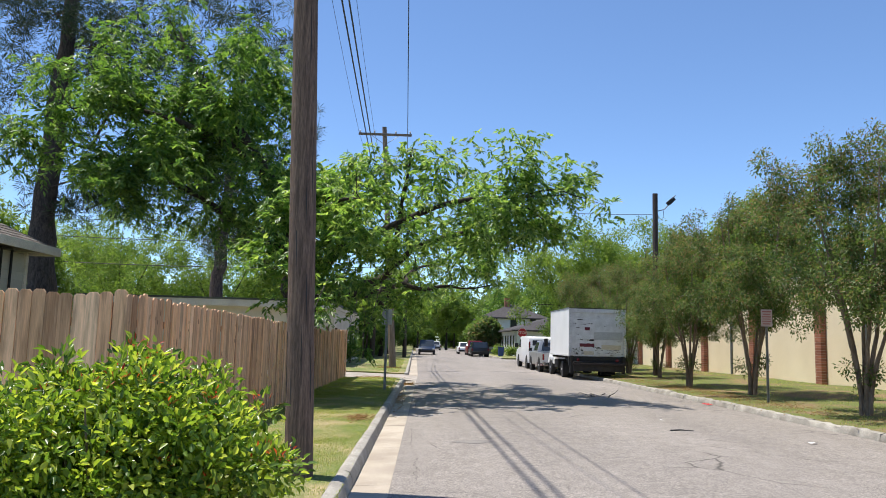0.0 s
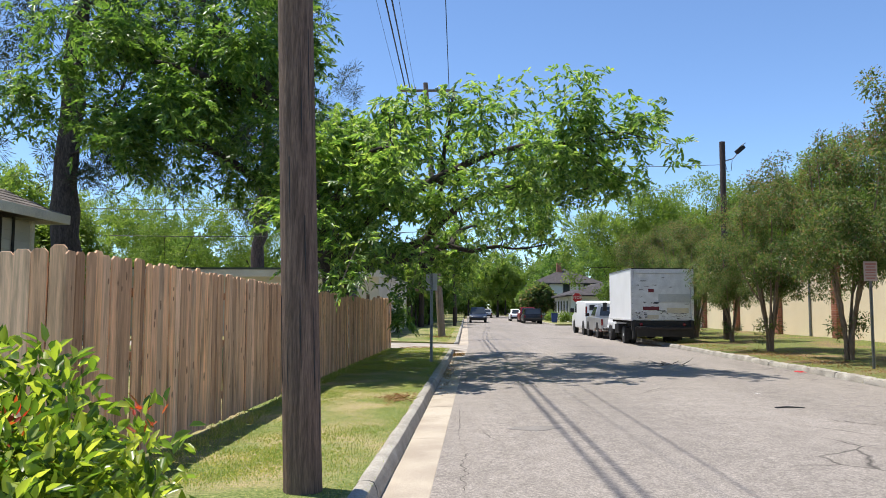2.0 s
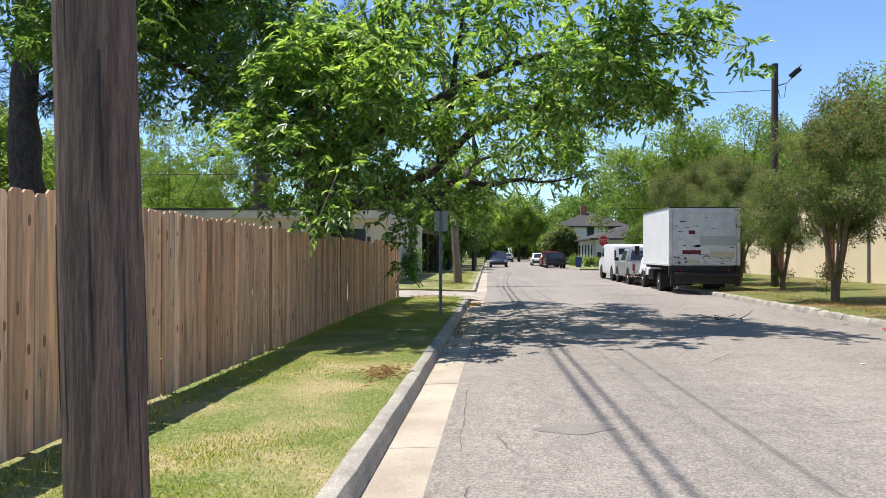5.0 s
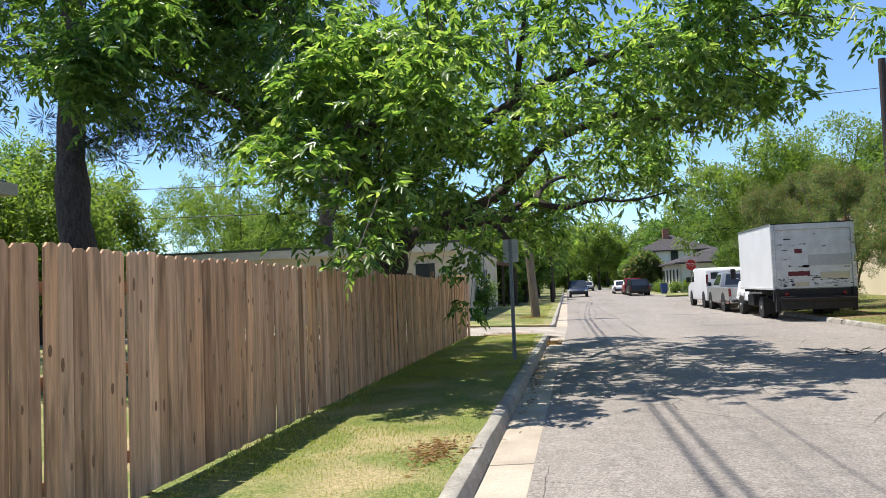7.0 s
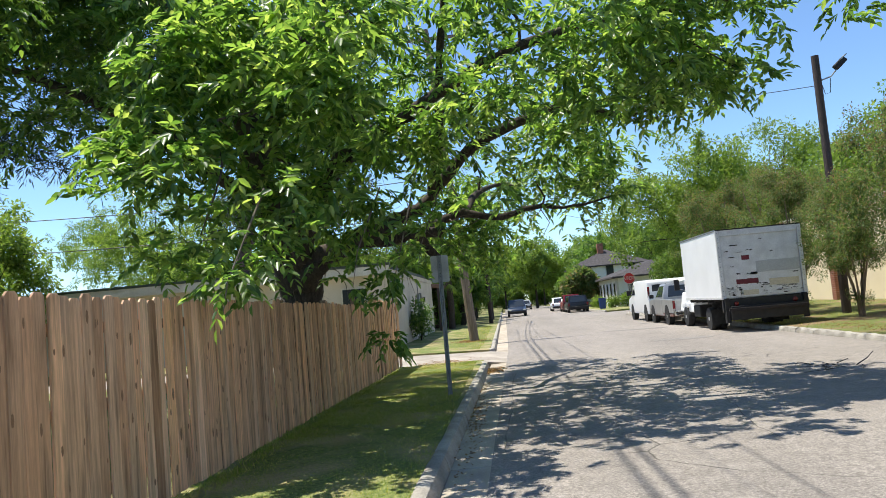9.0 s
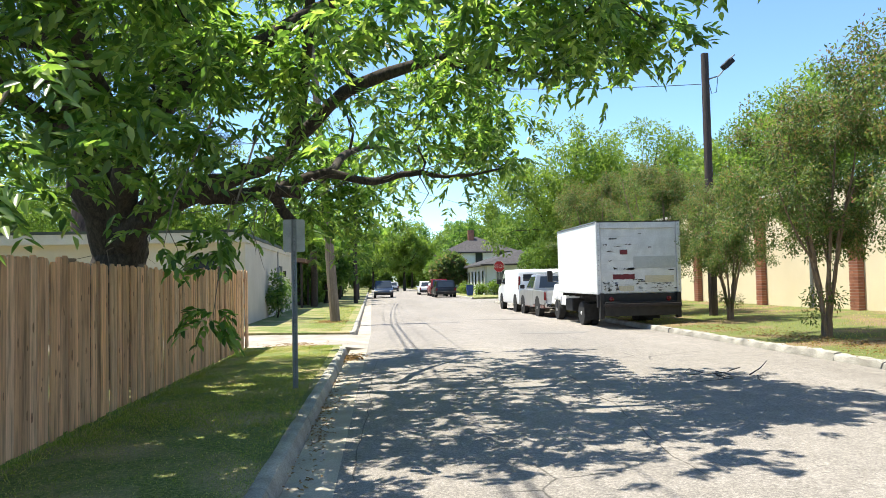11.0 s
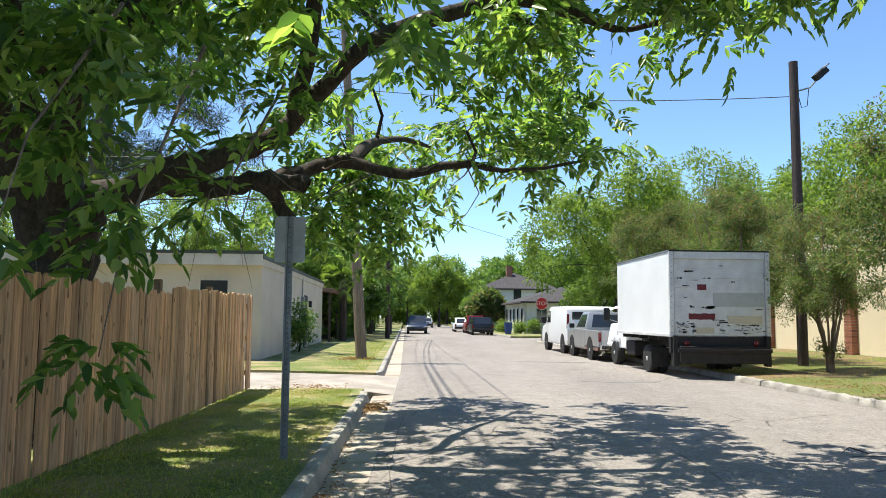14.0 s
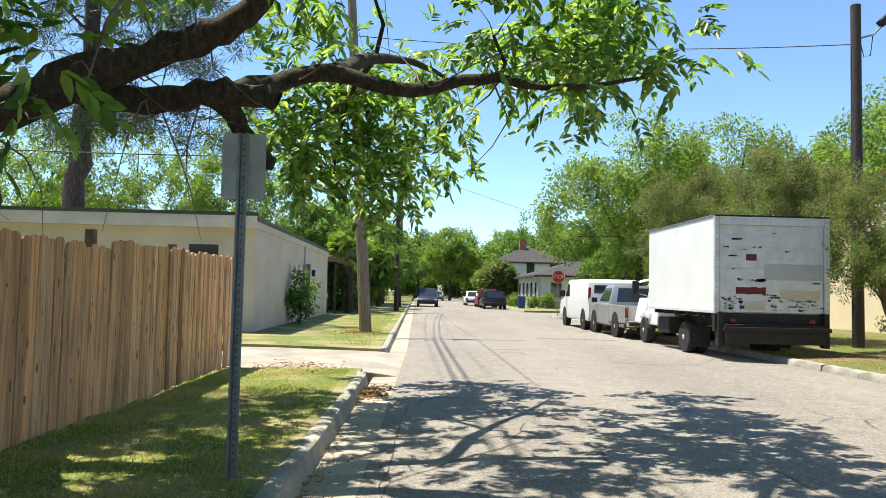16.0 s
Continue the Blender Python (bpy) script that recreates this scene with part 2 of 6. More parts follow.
BARK = mat("furrowed bark", (0.075, 0.058, 0.046), (0.035, 0.027, 0.022), 7, 0.95, 0.6, 24, stretch=(3, 3, 1), grain=0.5)
PINEBARK = mat("pine bark", (0.09, 0.07, 0.062), (0.045, 0.035, 0.032), 5, 0.95, 0.6, 16, stretch=(3, 3, 0.8), grain=0.5)
MYRBARK = mat("smooth myrtle bark", (0.24, 0.175, 0.125), (0.14, 0.10, 0.07), 6, 0.8, 0.2, 30, stretch=(3, 3, 0.6), grain=0.3)
TWIG = mat("pale twig", (0.20, 0.165, 0.13), (0.12, 0.095, 0.075), 9, 0.9, 0.1)
WIRE = plain("black cable", (0.02, 0.02, 0.022), 0.6)
GALV = mat("galvanised steel", (0.30, 0.31, 0.31), (0.22, 0.23, 0.235), 9, 0.5, 0.05, 90, metal=0.7, grain=0.15)
ALU = mat("bare sign back", (0.46, 0.46, 0.45), (0.36, 0.36, 0.35), 5, 0.5, 0.03, 60, metal=0.5, grain=0.1)
LEAF = leaf_mat("pecan leaf", [(0.0, (0.04, 0.085, 0.024)), (0.4, (0.085, 0.155, 0.04)), (0.75, (0.155, 0.235, 0.065)), (1.0, (0.26, 0.325, 0.115))], 0.55, 0.36, 0.55)
LEAFDARK = leaf_mat("dark leaf", [(0.0, (0.035, 0.08, 0.022)), (0.5, (0.075, 0.14, 0.035)), (1.0, (0.145, 0.215, 0.06))], 0.5, 0.36, 0.5)
NEEDLE = leaf_mat("pine needle", [(0.0, (0.018, 0.036, 0.018)), (0.6, (0.035, 0.06, 0.028)), (1.0, (0.07, 0.085, 0.045))], 0.15)
LEAFMYR = leaf_mat("myrtle leaf", [(0.0, (0.045, 0.08, 0.026)), (0.5, (0.085, 0.13, 0.045)), (0.82, (0.14, 0.175, 0.07)), (0.88, (0.15, 0.12, 0.07)), (1.0, (0.2, 0.14, 0.09))], 0.42)
LEAFBROWN = leaf_mat("brown seed head", [(0.0, (0.11, 0.06, 0.035)), (0.5, (0.17, 0.095, 0.055)), (1.0, (0.2, 0.14, 0.07))], 0.3)
LEAFBG = leaf_mat("light leaf", [(0.0, (0.09, 0.145, 0.035)), (0.5, (0.12, 0.18, 0.042)), (1.0, (0.165, 0.22, 0.06))], 0.48)
LEAFFAR = leaf_mat("far leaf", [(0.0, (0.075, 0.13, 0.035)), (0.5, (0.1, 0.16, 0.04)), (1.0, (0.135, 0.195, 0.052))], 0.48)
LEAFBUSH = leaf_mat("shrub leaf", [(0.0, (0.04, 0.085, 0.014)), (0.4, (0.12, 0.195, 0.028)), (0.75, (0.24, 0.31, 0.045)), (1.0, (0.38, 0.41, 0.08))], 0.42, 0.33, 0.5)
LEAFRED = leaf_mat("red new leaf", [(0.0, (0.32, 0.03, 0.02)), (0.6, (0.38, 0.09, 0.03)), (1.0, (0.35, 0.2, 0.08))], 0.4)
GRASS = leaf_mat("grass blade", [(0.0, (0.12, 0.19, 0.04)), (0.4, (0.19, 0.25, 0.06)), (0.7, (0.29, 0.30, 0.10)), (1.0, (0.45, 0.37, 0.21))], 0.45, 0.7, 0.15)
DEADLEAF = leaf_mat("dead leaf", [(0.0, (0.15, 0.085, 0.045)), (1.0, (0.33, 0.21, 0.11))], 0.15, 0.8, 0.1)
STUCCO = mat("cream stucco", (0.80, 0.68, 0.48), (0.74, 0.62, 0.43), 0.6, 0.92, 0.2, 45, grain=0.08)
BEIGE = mat("beige painted block", (0.62, 0.55, 0.46), (0.53, 0.47, 0.39), 0.8, 0.85, 0.15, 40, grain=0.08)
BRICK = mat("red brick", (0.36, 0.15, 0.09), (0.25, 0.10, 0.065), 4, 0.9, 0.3, 60, rnd=0.2, grain=0.2)
ROOFEDGE = mat("dark green roof edge", (0.07, 0.085, 0.06), (0.05, 0.055, 0.045), 3, 0.6, 0.05, 50)
TRIM = mat("cream trim", (0.62, 0.58, 0.50), (0.52, 0.48, 0.41), 2, 0.7, 0.05)
SIDING = mat("grey-beige lap siding", (0.47, 0.46, 0.40), (0.40, 0.39, 0.335), 1.2, 0.7, 0.06, rnd=0.04, grain=0.08)
SHINGLE = mat("brown-grey shingle", (0.17, 0.145, 0.125), (0.09, 0.078, 0.07), 5, 0.95, 0.3, 60, rnd=0.25, grain=0.3)
DARKROOF = mat("dark old shingle", (0.075, 0.066, 0.066), (0.045, 0.04, 0.04), 4, 0.95, 0.3, 50, grain=0.25)
WHITEWALL = mat("white boarding", (0.76, 0.75, 0.72), (0.68, 0.67, 0.64), 1, 0.7, 0.05, grain=0.06)
DARKIN = plain("dark opening", (0.02, 0.02, 0.022), 0.6)
GLASS = plain("dark window glass", (0.03, 0.035, 0.04), 0.06, 0.0, 0.8)
WHITEPAINT = mat("white truck paint", (0.82, 0.82, 0.82), (0.77, 0.77, 0.77), 1.2, 0.4, 0.0, 60, grain=0.03)
DOORPAINT = mat("scuffed white door", (0.66, 0.66, 0.65), (0.55, 0.55, 0.54), 3.5, 0.55, 0.04, 30, grain=0.14)
VANWHITE = mat("white van paint", (0.80, 0.80, 0.80), (0.76, 0.76, 0.76), 1.2, 0.3, 0.0, grain=0.02)
SILVER = mat("silver car paint", (0.42, 0.42, 0.42), (0.36, 0.36, 0.36), 2, 0.35, 0.0, metal=0.5, grain=0.04)
BLACKMET = mat("black chassis", (0.012, 0.012, 0.012), (0.022, 0.02, 0.019), 6, 0.7, 0.1)
RUBBER = mat("tyre rubber", (0.018, 0.018, 0.018), (0.03, 0.03, 0.03), 8, 0.85, 0.1)
HUB = mat("steel rim", (0.62, 0.62, 0.62), (0.48, 0.48, 0.48), 8, 0.4, 0.02, metal=0.6)
CHROME = plain("chrome", (0.6, 0.6, 0.6), 0.2, 1.0)
REDLAMP = plain("red lamp glass", (0.16, 0.008, 0.01), 0.2)
SIGNRED = plain("stop red", (0.5, 0.02, 0.025), 0.4)
SIGNWHITE = plain("sign white", (0.75, 0.73, 0.7), 0.45)


# ---- building blocks ----
class Mesh:
    """Vertices and faces gathered piece by piece."""

    def __init__(self):
        self.v, self.f = [], []

    def add(self, verts, faces):
        k = len(self.v)
        self.v += [tuple(a) for a in verts]
        self.f += [tuple(i + k for i in f) for f in faces]
        return self

    def box(self, c, s, rz=0.0, rx=0.0, ry=0.0):
        m = pose(*c, rx, ry, rz)
        vs = [m @ Vector((x * s[0] / 2, y * s[1] / 2, z * s[2] / 2)) for x in (-1, 1) for y in (-1, 1) for z in (-1, 1)]
        return self.add(vs, [(0, 1, 3, 2), (4, 6, 7, 5), (0, 4, 5, 1), (2, 3, 7, 6), (0, 2, 6, 4), (1, 5, 7, 3)])

    def prism(self, outline, a, b, axis="x", inset=None):
        """An outline in the two other axes, run from a to b along axis; inset scales the far end towards a middle."""
        n = len(outline)

        def put(p, w):
            return {"x": (w, p[0], p[1]), "y": (p[0], w, p[1]), "z": (p[0], p[1], w)}[axis]

        vs = [put(p, a) for p in outline] + [put(p, b) for p in outline]
        return self.add(vs, [tuple(range(n))[::-1], tuple(range(n, 2 * n))] + [(i, (i + 1) % n, n + (i + 1) % n, n + i) for i in range(n)])

    def tube(self, pts, radii, sides=8, caps=True):
        pts = [Vector(p) for p in pts]
        rings, k = [], len(self.v)
        side = None
        for i, p in enumerate(pts):
            d = (pts[min(i + 1, len(pts) - 1)] - pts[max(i - 1, 0)]).normalized()
            if side is None:
                side = d.orthogonal().normalized()
            side = (side - d * side.dot(d)).normalized()
            up = d.cross(side)
            r = radii[i] if hasattr(radii, "__len__") else radii
            for j in range(sides):
                a = 2 * math.pi * j / sides
                self.v.append(tuple(p + (side * math.cos(a) + up * math.sin(a)) * r))
        for i in range(len(pts) - 1):
            for j in range(sides):
                a, b = k + i * sides + j, k + i * sides + (j + 1) % sides
                self.f.append((a, b, b + sides, a + sides))
        if caps:
            self.f.append(tuple(range(k, k + sides))[::-1])
            e = k + (len(pts) - 1) * sides
            self.f.append(tuple(range(e, e + sides)))
        return self

    def lathe(self, prof, c, axis="z", sides=20):
        """Rings of (radius, height) round an axis through c."""
        k = len(self.v)
        for r, h in prof:
            for j in range(sides):
                a = 2 * math.pi * j / sides
                u, w = r * math.cos(a), r * math.sin(a)
                o = {"z": (u, w, h), "x": (h, u, w), "y": (u, h, w)}[axis]
                self.v.append((c[0] + o[0], c[1] + o[1], c[2] + o[2]))
        for i in range(len(prof) - 1):
            for j in range(sides):
                a, b = k + i * sides + j, k + i * sides + (j + 1) % sides
                self.f.append((a, b, b + sides, a + sides))
        self.f.append(tuple(range(k, k + sides))[::-1])
        e = k + (len(prof) - 1) * sides
        self.f.append(tuple(range(e, e + sides)))
        return self


def data_of(name, me, material, bevel=0.0, smooth=False):
    d = bpy.data.meshes.new(name)
    d.from_pydata(me.v, [], me.f)
    if bevel:
        bm = bmesh.new()
        bm.from_mesh(d)
        bmesh.ops.recalc_face_normals(bm, faces=bm.faces[:])
        sharp = [e for e in bm.edges if len(e.link_faces) == 2 and e.calc_face_angle(0) > 0.5]
        bmesh.ops.bevel(bm, geom=sharp, offset=bevel, segments=2, affect="EDGES", clamp_overlap=True, profile=0.6)
        bm.to_mesh(d)
        bm.free()
    else:
        bm = bmesh.new()
        bm.from_mesh(d)
        bmesh.ops.recalc_face_normals(bm, faces=bm.faces[:])
        bm.to_mesh(d)
        bm.free()
    if smooth:
        d.polygons.foreach_set("use_smooth", [True] * len(d.polygons))
        d.set_sharp_from_angle(angle=0.7)
    d.materials.append(material)
    return d


def part(name, me, material, parent=None, label="", bevel=0.0, smooth=False):
    ob = new(name, data_of(name, me, material, bevel, smooth))
    ob.parent = parent
    return tagged(ob, label) if label else ob


def thing(name, loc, label, category, rz=0.0, group="", kind=""):
    ob = new(name)
    ob.empty_display_size = 0.1
    ob.matrix_basis = pose(*loc, 0, 0, rz)
    return tagged(ob, label, category, group, kind)


def leaf_mesh(name, pos, way, face, length, width, material, parent, fold=0.18):
    """Many leaves in one mesh: each is two pointed faces folded along its midrib. pos, way, face: arrays n x 3."""
    n = len(pos)
    way = way / np.linalg.norm(way, axis=1, keepdims=True)
    side = np.cross(way, face)
    side /= np.linalg.norm(side, axis=1, keepdims=True) + 1e-9
    nor = np.cross(side, way)
    L, W = length[:, None], width[:, None]
    v = np.empty((n, 6, 3))
    v[:, 0] = pos
    for k, along, broad in ((1, 0.28, 0.37), (2, 0.64, 0.31), (4, 0.64, -0.31), (5, 0.28, -0.37)):
        v[:, k] = pos + way * L * along + side * W * broad + nor * W * fold * (1.0 if along < 0.5 else 0.8)
    v[:, 3] = pos + way * L - nor * W * fold * 0.4
    d = bpy.data.meshes.new(name)
    d.vertices.add(n * 6)
    d.vertices.foreach_set("co", v.reshape(-1).astype(np.float32))
    base = (np.arange(n) * 6)[:, None]
    quad = np.concatenate([base + np.array([0, 1, 2, 3]), base + np.array([0, 3, 4, 5])], 1).reshape(-1).astype(np.int32)
    d.loops.add(n * 8)
    d.loops.foreach_set("vertex_index", quad)
    d.polygons.add(n * 2)
    d.polygons.foreach_set("loop_start", (np.arange(n * 2) * 4).astype(np.int32))
    d.update(calc_edges=True)
    d.materials.append(material)
    ob = new(name, d)
    ob.parent = parent
    return ob


def unit(a):
    return a / (np.linalg.norm(a, axis=-1, keepdims=True) + 1e-9)


def crown_points(rng, blobs, n, gap=0.0, grain=0.45, shell=0.55):
    """Places of leaf clusters in a union of ellipsoids (centre, radii), thicker near the skin, with gaps."""
    out = []
    vol = np.array([r[0] * r[1] * r[2] for c, r in blobs])
    vol = vol ** 0.7 / (vol ** 0.7).sum()
    while len(out) < n:
        c, r = blobs[rng.choice(len(blobs), p=vol)]
        d = unit(rng.normal(size=3))
        rad = (shell + (1 - shell) * rng.random()) if rng.random() < 0.72 else rng.random() ** 0.5
        p = np.array(c) + d * np.array(r) * rad * (1 + 0.22 * noise.noise(Vector(d * 2.3) + Vector(c)))
        if noise.noise(Vector(p * grain)) > gap - 0.25 * rng.random():
            out.append(p)
    return np.array(out)


def twigs(me, rng, nodes, radii, targets, r0, sag=0.15, sides=4, steps=3, wander=0.12):
    """A bent branch from the nearest node to each target; returns the nodes with the new ones."""
    nodes, radii = list(nodes), list(radii)
    for q in targets:
        arr = np.array(nodes)
        dist = np.linalg.norm(arr - q, axis=1) + np.maximum(0, arr[:, 2] - q[2]) * 0.6
        i = int(np.argmin(dist))
        a = arr[i]
        ln = np.linalg.norm(q - a)
        pts, rr = [], []
        ra = min(r0 * (0.5 + 0.25 * ln), radii[i] * 0.75)
        for s in range(steps + 1):
            f = s / steps
            p = a + (q - a) * f + np.array((0, 0, 1)) * sag * ln * math.sin(math.pi * f) + (rng.normal(size=3) * wander * ln * 0.35 if 0 < s < steps else 0)
            pts.append(p)
            rr.append(ra * (1 - 0.75 * f))
            if s:
                nodes.append(p)
                radii.append(rr[-1])
        me.tube(pts, rr, sides, caps=False)
    return nodes, radii


def limb_nodes(me, limbs, sides=10, seed=0, rough=0.09):
    """Tapered limbs through the given points (x, y, z, radius), rounded between them."""
    nodes, radii = [], []
    rng = np.random.default_rng(seed)
    for limb in limbs:
        P = np.array([p[:3] for p in limb], float)
        R = [p[3] for p in limb]
        pts, rr = [], []
        for i in range(len(P) - 1):
            p0, p1, p2, p3 = P[max(i - 1, 0)], P[i], P[i + 1], P[min(i + 2, len(P) - 1)]
            for s in range(4):
                t = s / 4
                q = 0.5 * (2 * p1 + (p2 - p0) * t + (2 * p0 - 5 * p1 + 4 * p2 - p3) * t * t + (3 * p1 - p0 - 3 * p2 + p3) * t ** 3)
                r = R[i] + (R[i + 1] - R[i]) * t
                pts.append(q + rng.normal(size=3) * r * rough * 2)
                rr.append(r * (1 + rng.normal() * 0.09))
        pts.append(P[-1])
        rr.append(R[-1])
        me.tube(pts, rr, sides, caps=False)
        nodes += pts
        radii += rr
    return nodes, radii


def leaf_clusters(rng, centres, per, spread, droop=0.3):
    """Leaves about each cluster's centre: places, ways and faces."""
    n = len(centres) * per
    c = np.repeat(centres, per, axis=0)
    off = unit(rng.normal(size=(n, 3))) * spread * 1.7 * rng.random((n, 1)) ** 0.55
    pos = c + off
    way = unit(off) + rng.normal(size=(n, 3)) * 0.5 + np.array((0, 0, -droop))
    face = rng.normal(size=(n, 3)) * 0.55 + np.array((0, 0, 1.0))
    return pos, way, face


def sprays(rng, centres, per, spread, leaflets=9, rachis=0.26, droop=0.45):
    """Feathered leaves: a stalk with pairs of hanging leaflets, several to a cluster."""
    n = len(centres) * per
    c = np.repeat(centres, per, axis=0)
    out = unit(rng.normal(size=(n, 3)) * np.array((1, 1, 0.55)))
    d = unit(out + np.array((0, 0, -droop * 0.5)))
    start = c + rng.normal(size=(n, 3)) * spread * 0.6 + out * spread * 0.2
    up = unit(np.array((0, 0, 1.0)) + rng.normal(size=(n, 3)) * 0.35)
    side = unit(np.cross(d, up))
    P, W, F = [], [], []
    for k in range(leaflets):
        f = 0.2 + 0.8 * (k // 2) / (leaflets // 2)
        s = (-1) ** k if k < leaflets - 1 else 0
        q = start + d * rachis * f + np.array((0, 0, -0.10)) * f * f
        P.append(q)
        W.append(unit(d * (0.65 if s else 1.0) + side * 0.75 * s + np.array((0, 0, -droop)) + rng.normal(size=(n, 3)) * 0.18))
        F.append(up + rng.normal(size=(n, 3)) * 0.25)
    return np.concatenate(P), np.concatenate(W), np.concatenate(F)


# ---- the street: x across, y along; the crown of the road lies at z = 0 ----
FENCE_X0, FENCE_X1, FENCE_Y0, FENCE_Y1 = -3.08, -2.70, 8.3, 30.3


def fence_x(y):
    return FENCE_X0 + (FENCE_X1 - FENCE_X0) * (y - FENCE_Y0) / (FENCE_Y1 - FENCE_Y0)


def veer(y):
    """The kerb on the fence side runs a little askew to the road's other edge."""
    return 0.0145 * (min(y, 36.0) - 17.0)


def strip(name, profile, y0, y1, material, label, category, steps=1, wobble=0.0):
    """A cross-section (x, z) from side to side, run along the street, with a closed underside."""
    me = Mesh()
    n = len(profile)
    lo = min(z for x, z in profile) - 0.3
    rng = random.Random(3)
    for i in range(steps + 1):
        y = y0 + (y1 - y0) * i / steps
        for j, (x, z) in enumerate(profile):
            me.v.append((x + (veer(y) if -0.7 < x < 0 else 0), y, z + (rng.uniform(-1, 1) * wobble if 0 < j < n - 1 else 0)))
    for i in range(steps):
        for j in range(n - 1):
            a = i * n + j
            me.f.append((a, a + 1, a + n + 1, a + n))
    low = len(me.v)
    me.v += [(me.v[i * n + j][0], me.v[i * n][1], lo) for i in range(steps + 1) for j in (0, n - 1)]
    for i in range(steps):
        a, b, top = low + 2 * i, low + 2 * i + 1, i * n
        me.f += [(top, top + n, a + 2, a), (top + n - 1, b, b + 2, top + 2 * n - 1), (a, a + 2, b + 2, b)]
    e = steps * n
    me.f += [tuple([low, low + 1] + list(range(n - 1, -1, -1))), tuple([low + 2 * steps] + list(range(e, e + n)) + [low + 2 * steps + 1])]
    ob = part(name, me, material)
    return tagged(ob, label, category, kind="structure")


ground = Mesh().add([(-2500, -2500, -0.42), (2500, -2500, -0.42), (2500, 2500, -0.42), (-2500, 2500, -0.42)], [(0, 1, 2, 3)])
tagged(part("ground", ground, GROUND), "flat green-brown ground reaching to the horizon", "ground", kind="structure")
strip("road", [(-0.1, -0.09), (1.2, -0.045), (4.0, 0.0), (6.8, -0.02), (8.28, -0.05)], -25, 182, ASPHALT, "old sunlit grey asphalt street with fine cracks", "road", 60, 0.004)
strip("verge_left", [(-40, 0.1), (-6, 0.06), (-2.9, 0.0), (-1.8, 0.03), (-0.69, 0.035)], -25, 30.3, LAWN, "mown verge lawn between fence and kerb with dry patches", "lawn", 60, 0.012)
strip("verge_far_left", [(-40, 0.12), (-6, 0.12), (-2.9, 0.08), (-0.69, 0.035)], 34.6, 230, LAWN, "rough green verge beside a low building", "lawn", 60, 0.02)
strip("verge_right", [(8.48, 0.07), (9.5, 0.1), (12.0, 0.17), (15.9, 0.28), (60, 0.3)], -25, 62.5, EARTH, "leaf-strewn shady verge under street trees", "lawn", 60, 0.02)
strip("verge_far_right", [(8.48, 0.07), (10, 0.1), (60, 0.2)], 73.5, 230, LAWN, "verge in front of white houses", "lawn", 30, 0.02)
strip("side_street", [(8.28, -0.05), (60, 0.0)], 62.5, 73.5, ASPHALT, "asphalt side street joining the road", "road")
strip("driveway", [(-40, 0.07), (-2.7, 0.02), (-0.69, -0.02), (-0.1, -0.088)], 30.3, 34.6, DRIVE, "pale concrete driveway apron crossing the verge", "driveway", 10, 0.006)

PATCHTAR = mat("darker asphalt patch", (0.235, 0.212, 0.192), (0.19, 0.172, 0.158), 3, 0.9, 0.4, 80, grain=0.3)
for px_, py_, sx, sy, seed in ((5.3, 32.8, 1.0, 0.45, 1), (0.95, 12.15, 0.33, 0.2, 2), (5.2, 40.5, 1.3, 0.3, 3)):
    r = random.Random(seed)
    o = [(px_ + sx * math.cos(a) * r.uniform(0.8, 1.1), py_ + sy * math.sin(a) * r.uniform(0.75, 1.1)) for a in [2 * math.pi * k / 16 for k in range(16)]]
    zr = [float(np.interp(x, [-0.1, 1.2, 4.0, 6.8, 8.28], [-0.09, -0.045, 0.0, -0.02, -0.05])) + 0.007 for x, y in o]
    me = Mesh().add([(x, y, z) for (x, y), z in zip(o, zr)] + [(x, y, z - 0.05) for (x, y), z in zip(o, zr)], [tuple(range(16))] + [(k, 16 + k, 16 + (k + 1) % 16, (k + 1) % 16) for k in range(16)])
    tagged(part("road_patch", me, PATCHTAR), "darker worn repair patch in the asphalt", "road patch", kind="structure")

def road_z(x):
    return float(np.interp(x, [-0.1, 1.2, 4.0, 6.8, 8.28], [-0.09, -0.045, 0.0, -0.02, -0.05]))


def road_crack(a, b, sway, width, seed, steps=26):
    """A wandering open crack: a thin dark ribbon of uneven width let into the asphalt."""
    r = random.Random(seed)
    a, b = Vector((*a, 0)), Vector((*b, 0))
    across = Vector((0, 0, 1)).cross((b - a).normalized())
    me, off = Mesh(), 0.0
    for i in range(steps + 1):
        off = off * 0.8 + r.gauss(0, sway)
        q, w = a + (b - a) * (i / steps) + across * off, width * r.uniform(0.3, 1.2) * (0.2 if i in (0, steps) else 1)
        for k in (-1, 1):
            me.v.append((q.x + across.x * w * k, q.y + across.y * w * k, road_z(q.x) + 0.005))
    me.f += [(2 * i, 2 * i + 1, 2 * i + 3, 2 * i + 2) for i in range(steps)]
    tagged(part("road_crack", me, CRACK), "thin dark crack in the old asphalt", "crack", kind="structure")


